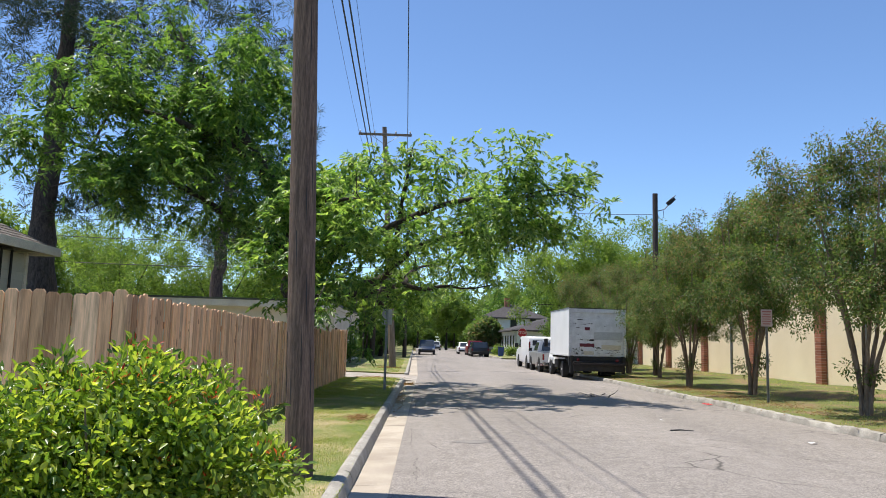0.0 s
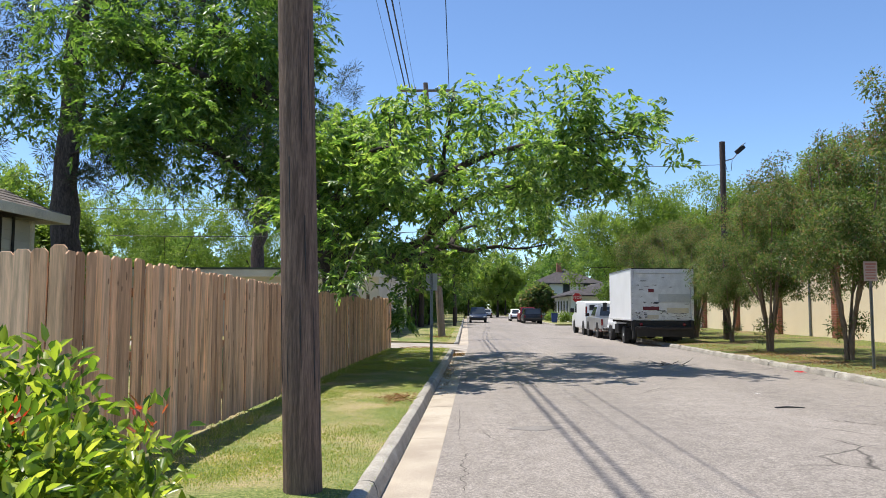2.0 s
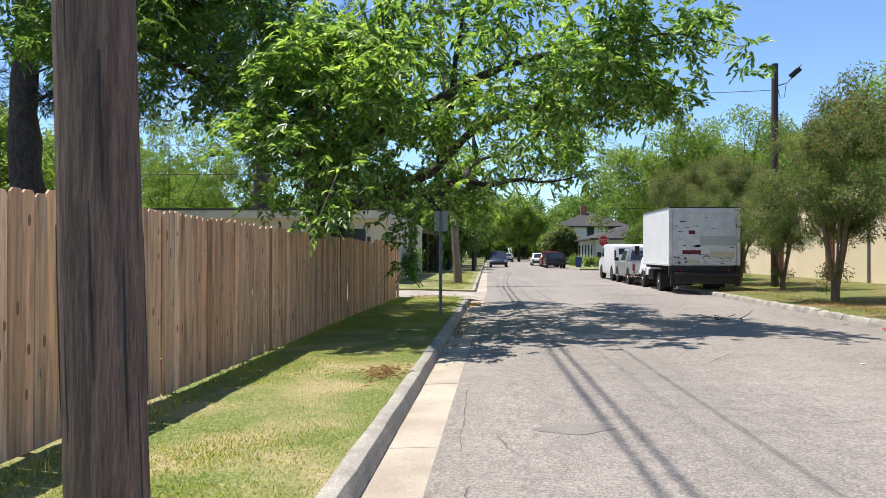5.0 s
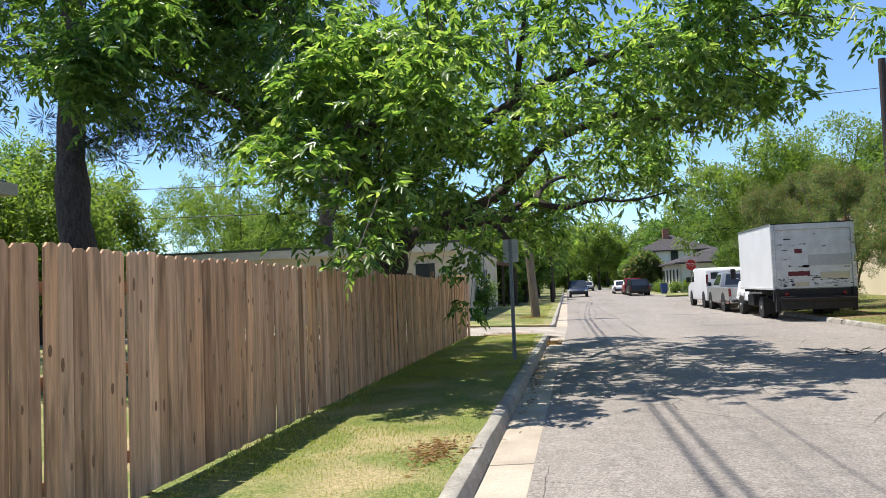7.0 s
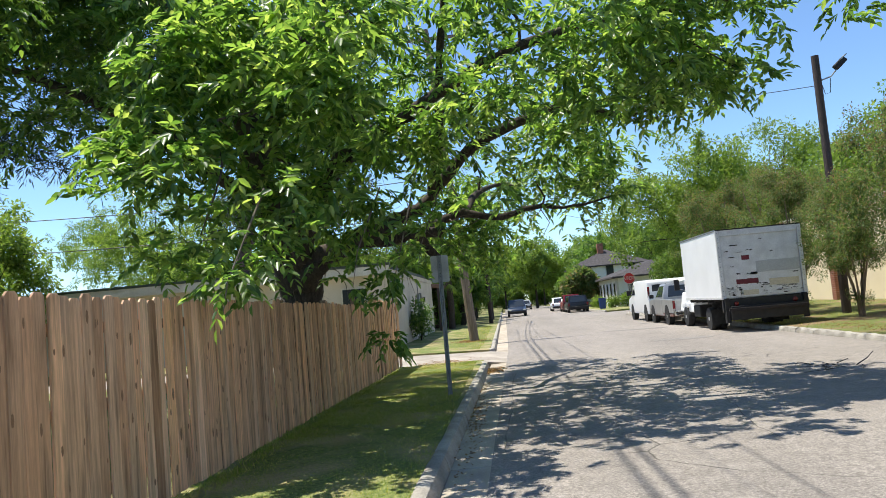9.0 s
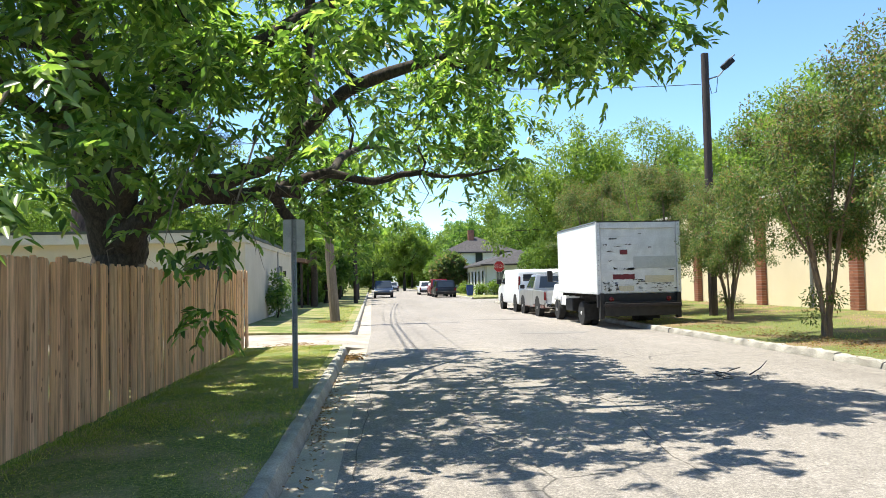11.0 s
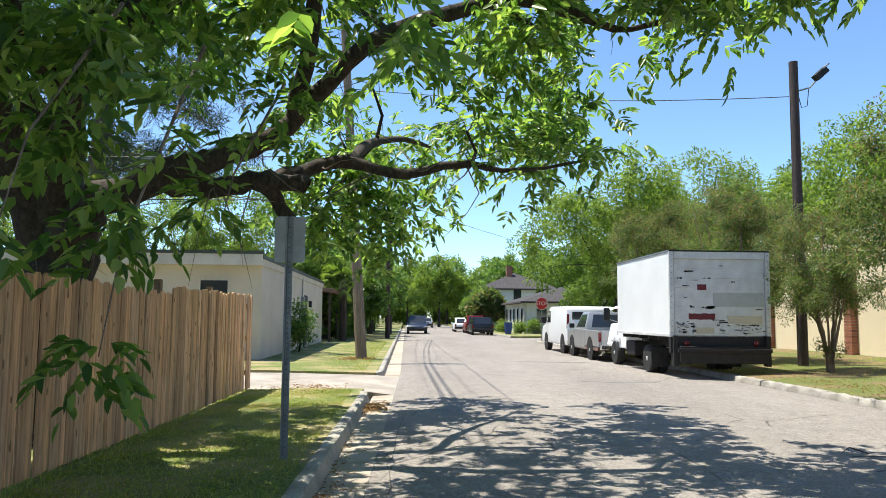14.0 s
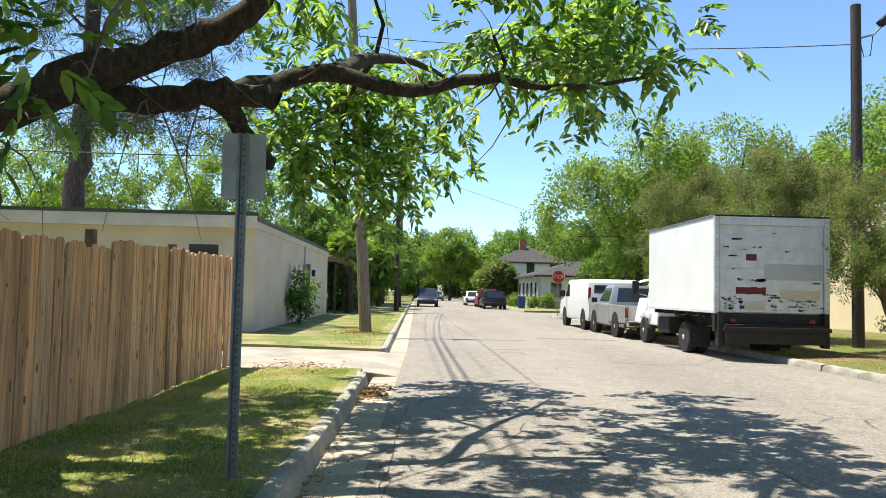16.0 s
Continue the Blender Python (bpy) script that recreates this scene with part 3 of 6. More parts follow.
CRACK = mat("crack dirt", (0.075, 0.066, 0.058), (0.13, 0.115, 0.1), 20, 0.95, 0.2)
for n_, (a, b, sway, width) in enumerate([((0.05, 8.9), (0.07, 10.6), 0.016, 0.008), ((-0.1, 8.22), (1.6, 8.2), 0.02, 0.006), ((4.95, 12.8), (5.35, 12.4), 0.012, 0.013), ((5.3, 10.9), (6.1, 10.5), 0.02, 0.009), ((0.02, 11.4), (0.0, 14.6), 0.012, 0.005),
                                          ((1.6, 13.2), (3.4, 12.6), 0.03, 0.005), ((2.7, 17.5), (3.3, 24.0), 0.03, 0.006), ((6.2, 15.0), (7.4, 14.6), 0.02, 0.008), ((0.1, 18.0), (0.25, 27.0), 0.02, 0.006), ((2.0, 27.5), (5.0, 27.0), 0.03, 0.006)]):
    road_crack(a, b, sway, width, 300 + n_)

# ---- kerbs and gutters, cast in lengths ----
KERB_L = [(-0.69, -0.35), (-0.69, 0.035), (-0.665, 0.05), (-0.60, 0.052), (-0.555, 0.035), (-0.53, -0.03), (-0.51, -0.112), (-0.51, -0.35)]
KERB_R = [(8.48, -0.35), (8.48, 0.075), (8.45, 0.09), (8.37, 0.09), (8.32, 0.07), (8.30, 0.0), (8.282, -0.06), (8.282, -0.35)]


def kerb_run(name, outline, y0, y1, step, worn, label, seed):
    """A kerb of cast lengths with open joints; worn ones differ in height and line."""
    root = thing(name, (0, 0, 0), label, "kerb", kind="structure")
    rng = random.Random(seed)
    metas = []
    for k in range(4):
        me = Mesh()
        n = len(outline)
        segs = 8
        for i in range(segs + 1):
            y = -step / 2 + 0.008 + (step - 0.016) * i / segs
            for j, (x, z) in enumerate(outline):
                w = worn if 0 < j < n - 1 else 0
                end = 0.4 if i in (0, segs) else 0.0
                me.v.append((x + rng.gauss(0, w), y, z + rng.gauss(0, w) - end * worn * 2 * (z > 0)))
        for i in range(segs):
            for j in range(n):
                a, b = i * n + j, i * n + (j + 1) % n
                me.f.append((a, b, b + n, a + n))
        me.f += [tuple(range(n))[::-1], tuple(range(segs * n, segs * n + n))]
        metas.append(data_of("kerb_length", me, KERBMAT, smooth=True))
    n = round((y1 - y0) / step)
    for i in range(n):
        ob = new("kerb_length", metas[rng.randrange(4)])
        ob.parent = root
        yc = y0 + (i + 0.5) * step
        left = outline[0][0] < 0
        ob.matrix_basis = pose(rng.gauss(0, worn * 0.8) + (veer(yc) if left else 0), yc, rng.gauss(0, worn * 0.7), 0, 0, rng.gauss(0, worn * 12) - (0.83 if left and yc < 36 else 0))
    return root


kerb_run("kerb_left", KERB_L, -24, 29.4, 2.97, 0.003, "rounded grey concrete kerb along the lawn", 1)
kerb_run("kerb_far_left", KERB_L, 35.2, 122, 3.1, 0.004, "pale concrete kerb past the driveway", 2)
kerb_run("kerb_right", KERB_R, -24, 62.5, 1.25, 0.011, "worn and broken pale concrete kerb", 3)
kerb_run("kerb_far_right", KERB_R, 73.5, 120, 3.1, 0.004, "pale concrete kerb beyond the side street", 4)
for nm, ya, yb, sgn in (("kerb_end_near", 30.4, 29.4, 1), ("kerb_end_far", 34.5, 35.2, -1)):
    me = Mesh()
    n = len(KERB_L)
    for i in range(6):
        f = i / 5
        y = yb + (ya - yb) * f
        for x, z in KERB_L:
            me.v.append((x - 0.5 * f * f + veer(y), y + 0.25 * f * (x + 0.6) * sgn, z - (0.09 * f * f if z > -0.3 else 0)))
    for i in range(5):
        for j in range(n):
            a, b = i * n + j, i * n + (j + 1) % n
            me.f.append((a, b, b + n, a + n))
    me.f += [tuple(range(n))[::-1], tuple(range(5 * n, 6 * n))]
    tagged(part(nm, me, KERBMAT, smooth=True), "kerb end dropping and curving into the driveway", "kerb", kind="structure")


def gutter_run(name, x0, x1, z0, z1, y0, y1, step, label):
    root = thing(name, (0, 0, 0), label, "gutter", kind="structure")
    me = Mesh().prism([(x0, -0.4), (x0, z0), (x1, z1), (x1, -0.4)], -step / 2 + 0.006, step / 2 - 0.006, "y")
    d = data_of("gutter_slab", me, CONCRETE, bevel=0.006)
    for i in range(round((y1 - y0) / step)):
        ob = new("gutter_slab", d)
        ob.parent = root
        yc = y0 + (i + 0.5) * step
        ob.matrix_basis = pose(veer(yc), yc, random.Random(i).gauss(0, 0.002), 0, 0, -0.83 if yc < 36 else 0)


gutter_run("gutter_left", -0.51, -0.10, -0.108, -0.088, -24, 122, 2.97, "tan concrete gutter slabs beside the asphalt")

# ---- fence: pickets on rails and posts, in two runs that meet at a corner ----
def fence_top(y):
    """The top line steps gently down along the street."""
    if y < 22.0:
        return 1.92 - 0.15 * (y - 7.9) / 14.0
    if y < 25.5:
        return 1.78 - 0.02 * (y - 22)
    return 1.80 + 0.03 * (y - 25.5) / 4.7


def picket_data(h, k):
    """One dog-eared cedar picket with a slight bow."""
    w, th, ear = 0.1365 + 0.002 * (k % 3), 0.019, 0.03
    o = [(-w / 2, 0), (w / 2, 0), (w / 2, h - ear), (w / 2 - ear, h), (-w / 2 + ear, h), (-w / 2, h - ear)]
    return data_of("picket", Mesh().prism(o, -th / 2, th / 2, "x"), PICKET, bevel=0.0035)


PICKETS = {}


def picket(parent, x, y, z, h, rz, rng):
    h = round(h * 50) / 50
    key = (h, rng.randrange(3))
    if key not in PICKETS:
        PICKETS[key] = picket_data(*key)
    ob = new("picket", PICKETS[key])
    ob.parent = parent
    ob.matrix_basis = pose(x, y, z, rng.gauss(0, 0.22) if rz < 45 else rng.gauss(0, 0.1), rng.gauss(0, 0.1) if rz < 45 else rng.gauss(0, 0.22), rz + rng.gauss(0, 0.9))
    if rng.random() < 0.85:
        for i in range(rng.randrange(1, 4)):
            KNOTS.append((ob, rng.uniform(-0.045, 0.045), rng.uniform(0.2, h - 0.15), rng.uniform(0.012, 0.03)))


KNOTS = []
fence = thing("fence_street", (0, 0, 0), "tall weathered brown cedar picket fence along the lawn", "fence")
rng = random.Random(5)
y, i = FENCE_Y0, 0
while y < FENCE_Y1:
    picket(fence, fence_x(y) + rng.gauss(0, 0.008), y, 0.038 + rng.gauss(0, 0.006), fence_top(y) - 0.038 + rng.gauss(0, 0.010), -0.98, rng)
    y += 0.1452 + rng.gauss(0, 0.0025)
    i += 1
for z in (0.35, 1.0, 1.6):
    me = Mesh().box(((FENCE_X0 + FENCE_X1) / 2 - 0.042, (FENCE_Y0 + FENCE_Y1) / 2, z), (0.038, FENCE_Y1 - FENCE_Y0, 0.089), -math.degrees(math.atan2(FENCE_X1 - FENCE_X0, FENCE_Y1 - FENCE_Y0)))
    part("rail", me, RAIL, fence)
for k in range(10):
    yy = FENCE_Y0 + 0.15 + 2.4 * k
    part("post", Mesh().box((fence_x(yy) - 0.105, yy, 0.9), (0.089, 0.089, 1.84 + (0.12 if k in (7, 8) else 0))), RAIL, fence, bevel=0.004)
side = thing("fence_side", (0, 0, 0), "weathered cedar picket fence turning away from the street", "fence")
x = FENCE_X0 - 0.09
while x > -13.5:
    picket(side, x, FENCE_Y0 - 0.03 + rng.gauss(0, 0.003), 0.03 + rng.gauss(0, 0.008), 1.90 + rng.gauss(0, 0.012) + 0.01 * (x + 3), 90, rng)
    x -= 0.144 + rng.gauss(0, 0.003)
for z in (0.35, 1.0, 1.6):
    part("rail", Mesh().box((-8.37, FENCE_Y0 + 0.02, z), (10.4, 0.038, 0.089)), RAIL, side)
for k in range(5):
    part("post", Mesh().box((-3.25 - 2.43 * k, FENCE_Y0 + 0.085, 0.9), (0.089, 0.089, 1.84)), RAIL, side)
kd = data_of("knot", Mesh().lathe([(1.0, 0.0), (0.85, 0.16), (0.3, 0.2)], (0, 0, 0), "x", 8), KNOT)
for ob, ky, kz, r in KNOTS:
    k = new("knot", kd)
    k.parent = ob
    k.matrix_basis = pose(0.0092, ky, kz) @ Matrix.Diagonal((0.006, r * 0.75, r * (1.3 + 40 * (ky % 0.03)), 1))

# ---- utility poles and their wires ----
def pole(base, top, r0, r1, material, label, seed=0, cracks=0):
    root = thing("utility_pole", base, label, "utility pole")
    b, t = Vector((0, 0, -0.15)), Vector(top) - Vector(base)
    me = Mesh()
    n, sides = 26, 18
    rr = random.Random(seed)
    for i in range(n + 1):
        f = i / n
        p = b + (t - b) * f
        for j in range(sides):
            a = 2 * math.pi * j / sides
            r = (r0 + (r1 - r0) * f) * (1 + 0.025 * math.sin(3 * a + seed) + rr.gauss(0, 0.008))
            me.v.append((p.x + r * math.cos(a), p.y + r * math.sin(a), p.z))
    for i in range(n):
        for j in range(sides):
            a, c = i * sides + j, i * sides + (j + 1) % sides
            me.f.append((a, c, c + sides, a + sides))
    me.f.append(tuple(range(n * sides, n * sides + sides)))
    shaft = part("shaft", me, material, root, smooth=True)
    for k in range(cracks):
        a = rr.uniform(0, 6.28)
        z0 = rr.uniform(0.2, 5.0)
        pts = []
        for s in range(6):
            z = z0 + s * rr.uniform(0.08, 0.2)
            f = (z + 0.15) / (t.z + 0.15)
            r = (r0 + (r1 - r0) * f) * 1.0
            pts.append((t.x * f + r * math.cos(a), t.y * f + r * math.sin(a), z))
            a += rr.gauss(0, 0.012)
        part("crack", Mesh().tube(pts, [0.001, 0.004, 0.005, 0.005, 0.004, 0.001], 5), DARKIN, shaft)
    return root


def crossarm(root, c, width, rz=0.0):
    arm = part("crossarm", Mesh().box(c, (width, 0.1, 0.12), rz), POLEPALE, root, bevel=0.008)
    for f in (-0.47, -0.2, 0.2, 0.47):
        part("insulator", Mesh().lathe([(0.02, 0.06), (0.05, 0.1), (0.035, 0.14), (0.05, 0.17), (0.02, 0.22)], (c[0] + f * width, c[1], c[2]), "z", 10), HUB, arm)
    for s in (-1, 1):
        part("brace", Mesh().tube([(c[0] + s * width * 0.28, c[1] + 0.06, c[2]), (c[0], c[1] + 0.1, c[2] - 0.55)], 0.014, 6), GALV, root)


near_pole = pole((-1.19, 8.36, 0.02), (-1.64, 8.36, 13.2), 0.152, 0.115, POLEWOOD, "thick weathered brown wooden utility pole on the lawn", 2, 26)
crossarm(near_pole, (-0.2, 0.12, 12.75), 2.9)
arm_pole = pole((-1.14, 40.8, 0.05), (-2.05, 40.8, 13.1), 0.19, 0.12, POLEPALE, "leaning grey-brown utility pole with a crossarm", 4)
crossarm(arm_pole, (-0.85, -0.16, 12.6), 2.9)
far_pole = pole((-0.9, 66.0, 0.05), (-0.95, 66.0, 11.0), 0.16, 0.11, POLEDARK, "dark wooden utility pole beside the far kerb", 6)
crossarm(far_pole, (0.0, -0.15, 9.6), 2.2)
pole((-1.0, 78.0, 0.05), (-1.0, 78.0, 12.0), 0.16, 0.11, POLEDARK, "dark wooden utility pole far down the street", 7)
lamp_pole = pole((11.65, 36.65, 0.12), (11.65, 36.65, 9.05), 0.15, 0.125, POLEDARK, "dark wooden pole carrying a floodlight", 8)
part("arm", Mesh().tube([(0.1, 0, 8.05), (0.45, -0.05, 8.15), (0.62, -0.1, 8.35)], 0.025, 8), GALV, lamp_pole)
part("cable_loop", Mesh().tube([(0.12, 0, 7.95), (0.2, -0.02, 7.55), (0.36, -0.04, 7.6), (0.42, -0.05, 8.1)], 0.012, 6), WIRE, lamp_pole)
head = part("floodlight", Mesh().box((0.75, -0.12, 8.55), (0.44, 0.26, 0.2), 0, 0, -42), BLACKMET, lamp_pole, bevel=0.03)
part("visor", Mesh().box((0.86, -0.12, 8.75), (0.25, 0.3, 0.03), 0, 0, -42), GALV, head)


def wire(a, b, sag, r, label="thin black overhead cable between the poles", n=24):
    a, b = Vector(a), Vector(b)
    pts = [a + (b - a) * (i / n) - Vector((0, 0, 4 * sag * (i / n) * (1 - i / n))) for i in range(n + 1)]
    tagged(part("overhead_wire", Mesh().tube(pts, r, 6), WIRE), label, "cable", group="overhead cables")


for xa, xb in ((-2.75, -3.45), (-1.98, -2.6)):
    wire((xa, 8.48, 12.97), (xb, 40.64, 12.86), 0.35, 0.008)
    wire((xa, 8.48, 12.97), (xa + 0.3, -40, 13.0), 0.5, 0.008)
    wire((xb, 40.64, 12.86), (xb + 1.4, 66, 9.9), 0.4, 0.009)
THICK = "thick black overhead cable between the poles"
for dx in (0.0, 0.2):
    wire((-2.1 + dx, 8.4, 10.75), (-2.72 + dx, 40.7, 11.3), 0.15, 0.027, THICK)
    wire((-2.1 + dx, 8.4, 10.75), (-1.2 + dx, -40, 10.6), 0.5, 0.027, THICK)
    wire((-2.72 + dx, 40.7, 11.3), (-1.05 + dx, 66, 8.9), 0.4, 0.016, THICK)
bracket = part("cable_bracket", Mesh().box((-0.62, 0.04, 10.68), (0.95, 0.06, 0.08)), GALV, near_pole, bevel=0.008)
wire((-0.27, 8.4, 8.35), (-0.66, 40.7, 8.75), 0.15, 0.011, "black overhead service cable along the kerb")
wire((-0.27, 8.4, 8.35), (0.3, -40, 8.3), 0.4, 0.011, "black overhead service cable along the kerb")
wire((-0.66, 40.7, 8.75), (-0.8, 66, 8.6), 0.3, 0.011, "black overhead service cable along the kerb")
part("service_arm", Mesh().box((0.33, 0.04, 8.3), (1.25, 0.06, 0.08)), GALV, near_pole, bevel=0.008)
wire((11.5, 36.65, 8.0), (-1.75, 40.8, 9.2), 0.25, 0.012, "thin cable crossing the street to the floodlight pole")
wire((-1.0, 66, 9.4), (24.0, 92, 6.5), 0.5, 0.014, "thin cable crossing the far street")
wire((-1.7, 40.8, 6.9), (-26, 34, 6.2), 0.5, 0.016, "thin cable crossing behind the trees")
wire((-1.6, 40.8, 5.4), (-26, 33, 4.9), 0.4, 0.016, "thin cable crossing behind the trees")

# ---- trees ----
# the great tree behind the fence: a forked trunk, limbs over the street and a high crown over the yard
BX, BY = -3.75, 24.1
great = thing("street_tree", (BX, BY, 0.05), "large spreading tree with feathery leaves leaning over the street", "tree")
trunk = Mesh()
limb_nodes(trunk, [[(0, 0, -0.2, 0.52), (0.02, 0, 0.4, 0.42), (0.08, -0.05, 1.2, 0.38), (0.15, -0.1, 2.0, 0.40), (0.2, -0.15, 2.6, 0.34)]], 16, 1)
part("trunk", trunk, BARK, great, smooth=True)
lm = Mesh()
BOUGHS = [
    [(0.1, -0.1, 2.0, 0.28), (0.5, -0.5, 2.35, 0.21), (0.92, -0.66, 2.63, 0.18), (1.54, -0.74, 2.88, 0.155), (2.0, -0.68, 3.06, 0.14), (2.5, -0.72, 3.22, 0.12), (2.85, -0.7, 3.5, 0.10), (3.6, -1.0, 4.2, 0.10), (4.9, -1.0, 4.72, 0.08), (5.8, -0.9, 4.7, 0.06), (6.5, -0.8, 4.55, 0.04), (7.6, -1.2, 4.9, 0.015)],
    [(1.4, -0.6, 2.8, 0.12), (2.05, -0.3, 2.80, 0.115), (2.5, -0.3, 2.90, 0.115), (2.93, -0.28, 2.83, 0.09)],
    [(2.5, -0.2, 2.88, 0.11), (2.9, 0.1, 3.1, 0.09), (3.33, 0.2, 3.22, 0.078), (4.0, 0.2, 3.08, 0.064), (4.65, 0.2, 3.21, 0.048), (5.4, 0.2, 3.15, 0.03), (6.2, 0.3, 3.3, 0.015)],
    [(2.45, -0.2, 2.85, 0.1), (2.65, 0.0, 2.55, 0.09), (2.85, 0.1, 2.36, 0.06)],
    [(0.05, -0.1, 1.9, 0.34), (-0.1, -0.8, 3.4, 0.29), (-0.25, -1.6, 5.0, 0.25), (-0.9, -2.3, 6.4, 0.20), (-1.9, -2.6, 7.8, 0.15), (-2.8, -2.8, 9.0, 0.10), (-3.4, -2.6, 10.2, 0.04)],
    [(0.2, -0.2, 2.3, 0.24), (0.7, -1.2, 3.4, 0.18), (1.5, -2.0, 4.0, 0.15), (2.6, -2.4, 4.5, 0.12), (3.9, -2.7, 5.1, 0.09), (5.2, -2.8, 5.5, 0.06), (6.6, -2.8, 5.6, 0.035), (8.2, -2.7, 5.75, 0.01)],
    [(2.85, -0.7, 3.5, 0.09), (3.1, -1.4, 4.6, 0.08), (3.3, -2.2, 5.8, 0.06), (3.5, -2.6, 7.0, 0.02)],
    [(0.7, -1.2, 3.4, 0.13), (0.6, -2.8, 4.2, 0.10), (1.0, -4.2, 4.7, 0.07), (1.6, -5.4, 5.0, 0.03)],
    [(0.1, -0.6, 3.2, 0.15), (-1.4, -1.8, 4.6, 0.12), (-3.0, -2.4, 5.6, 0.08), (-4.8, -2.6, 6.4, 0.04)],
    [(0.6, -2.8, 4.2, 0.07), (0.2, -4.2, 4.0, 0.055), (0.0, -5.6, 3.6, 0.035), (0.3, -6.6, 3.0, 0.012)],
    [(3.33, 0.2, 3.22, 0.08), (3.6, 1.6, 3.8, 0.06), (4.1, 2.8, 4.1, 0.04), (4.6, 4.0, 4.2, 0.015)],
    [(3.6, 1.6, 3.8, 0.04), (3.2, 2.6, 3.5, 0.03), (3.0, 3.4, 2.8, 0.012)],
    [(-0.9, -2.3, 6.4, 0.12), (-2.6, -3.2, 7.2, 0.09), (-4.4, -3.4, 7.6, 0.05), (-6.0, -3.2, 7.6, 0.02)],
    [(4.9, -1.0, 4.72, 0.05), (5.5, 0.0, 4.9, 0.035), (6.2, 1.0, 4.9, 0.012)],
    [(6.6, -2.8, 5.6, 0.03), (7.4, -3.3, 5.75, 0.02), (8.0, -3.8, 5.5, 0.014), (8.6, -4.3, 5.2, 0.006)],
    [(6.6, -2.8, 5.5, 0.025), (7.2, -2.6, 5.1, 0.016), (7.9, -2.4, 4.7, 0.006)],
    [(0.0, -5.6, 3.6, 0.03), (0.6, -6.2, 3.5, 0.024), (1.2, -6.7, 3.2, 0.016), (1.0, -6.9, 2.4, 0.006)],
    [(1.0, -4.2, 4.7, 0.05), (1.9, -5.4, 4.9, 0.035), (2.6, -6.4, 4.7, 0.012)],
]
nodes, radii = [], []
for k, b in enumerate(BOUGHS):
    bm_ = Mesh()
    nn, rr = limb_nodes(bm_, [b], 10, 2 + k)
    nodes, radii = nodes + nn, radii + rr
    part("limb", bm_, BARK, great, smooth=True)
rng = np.random.default_rng(11)
right_blobs = [((3.6, -2.8, 5.2), (3.3, 3.2, 1.6)), ((5.9, -2.0, 5.3), (2.2, 2.6, 1.25)), ((1.0, -3.2, 4.9), (2.4, 2.6, 1.35)), ((4.6, 2.8, 4.3), (2.4, 2.8, 1.0)), ((3.2, 4.6, 3.9), (1.6, 1.4, 0.9)), ((7.6, -3.4, 5.9), (1.0, 0.9, 0.6)), ((8.4, -4.2, 5.25), (0.45, 0.4, 0.28)), ((7.6, -2.4, 4.75), (0.8, 0.7, 0.45)), ((6.9, 0.5, 4.6), (0.7, 0.8, 0.4)), ((5.9, 1.8, 4.2), (0.8, 0.8, 0.4)), ((5.5, -3.9, 4.8), (1.0, 0.8, 0.5)), ((1.2, -6.4, 3.7), (1.2, 0.8, 1.5)), ((2.5, -6.3, 4.7), (1.3, 0.9, 1.1)), ((0.6, -6.5, 2.7), (0.8, 0.5, 0.6)), ((3.0, 3.0, 2.9), (1.4, 1.3, 1.1)), ((2.25, -4.5, 3.15), (0.8, 0.7, 0.6)),
               ((4.6, 2.4, 2.9), (0.5, 0.6, 0.7)), ((0.7, -5.3, 4.2), (1.4, 1.4, 1.4)), ((0.85, -5.0, 2.95), (1.2, 1.3, 0.85)), ((1.6, -5.0, 4.4), (1.6, 1.4, 1.5)), ((0.4, 1.6, 5.8), (2.2, 2.0, 1.3)), ((5.4, 0.6, 4.35), (1.3, 0.9, 0.5)), ((3.8, -5.5, 3.5), (0.85, 0.7, 0.75)), ((2.5, -5.0, 2.8), (0.4, 0.4, 0.4)), ((6.6, -3.0, 6.45), (1.15, 1.0, 0.85)), ((1.6, -3.2, 6.0), (1.2, 1.1, 0.6)), ((5.4, -2.8, 6.5), (0.9, 0.9, 0.8)), ((3.4, -3.0, 6.4), (0.8, 0.8, 0.7)), ((6.4, 0.2, 4.85), (1.1, 1.3, 0.55)), ((2.0, -0.4, 5.3), (1.6, 1.7, 0.9))]
left_blobs = [((-3.0, -3.4, 7.8), (3.0, 2.6, 2.9)), ((-2.2, -3.2, 5.8), (2.4, 2.4, 1.6)), ((-5.0, -4.0, 7.0), (2.2, 1.9, 1.9)), ((-1.6, -3.0, 8.4), (1.9, 2.2, 2.2)), ((-2.6, -5.2, 5.2), (1.6, 1.2, 1.0))]
cl_r = crown_points(rng, right_blobs, 660, 0.2, 0.85, 0.72)
cl_l = crown_points(rng, left_blobs, 380, 0.22, 0.7, 0.6)
tips = [np.array(b[k][:3]) for b in BOUGHS if b[-1][3] < 0.02 for k in (-1, -1, -1, -2, -2)]
cl_r = np.concatenate([cl_r, np.array(tips) + rng.normal(size=(len(tips), 3)) * 0.2])
nodes, radii = twigs(lm, rng, nodes, radii, np.concatenate([cl_r[:90], cl_l[:70]]), 0.035, 0.08, 6, 4, 0.2)
tagged(part("branch_mass", lm, BARK, great, smooth=True), kind="stuff")
tw = Mesh()
twigs(tw, rng, nodes, radii, np.concatenate([cl_r[90:], cl_l[70:]]), 0.012, 0.05, 4, 3, 0.2)
tagged(part("twig_mass", tw, TWIG, great), kind="stuff")
dead = Mesh()
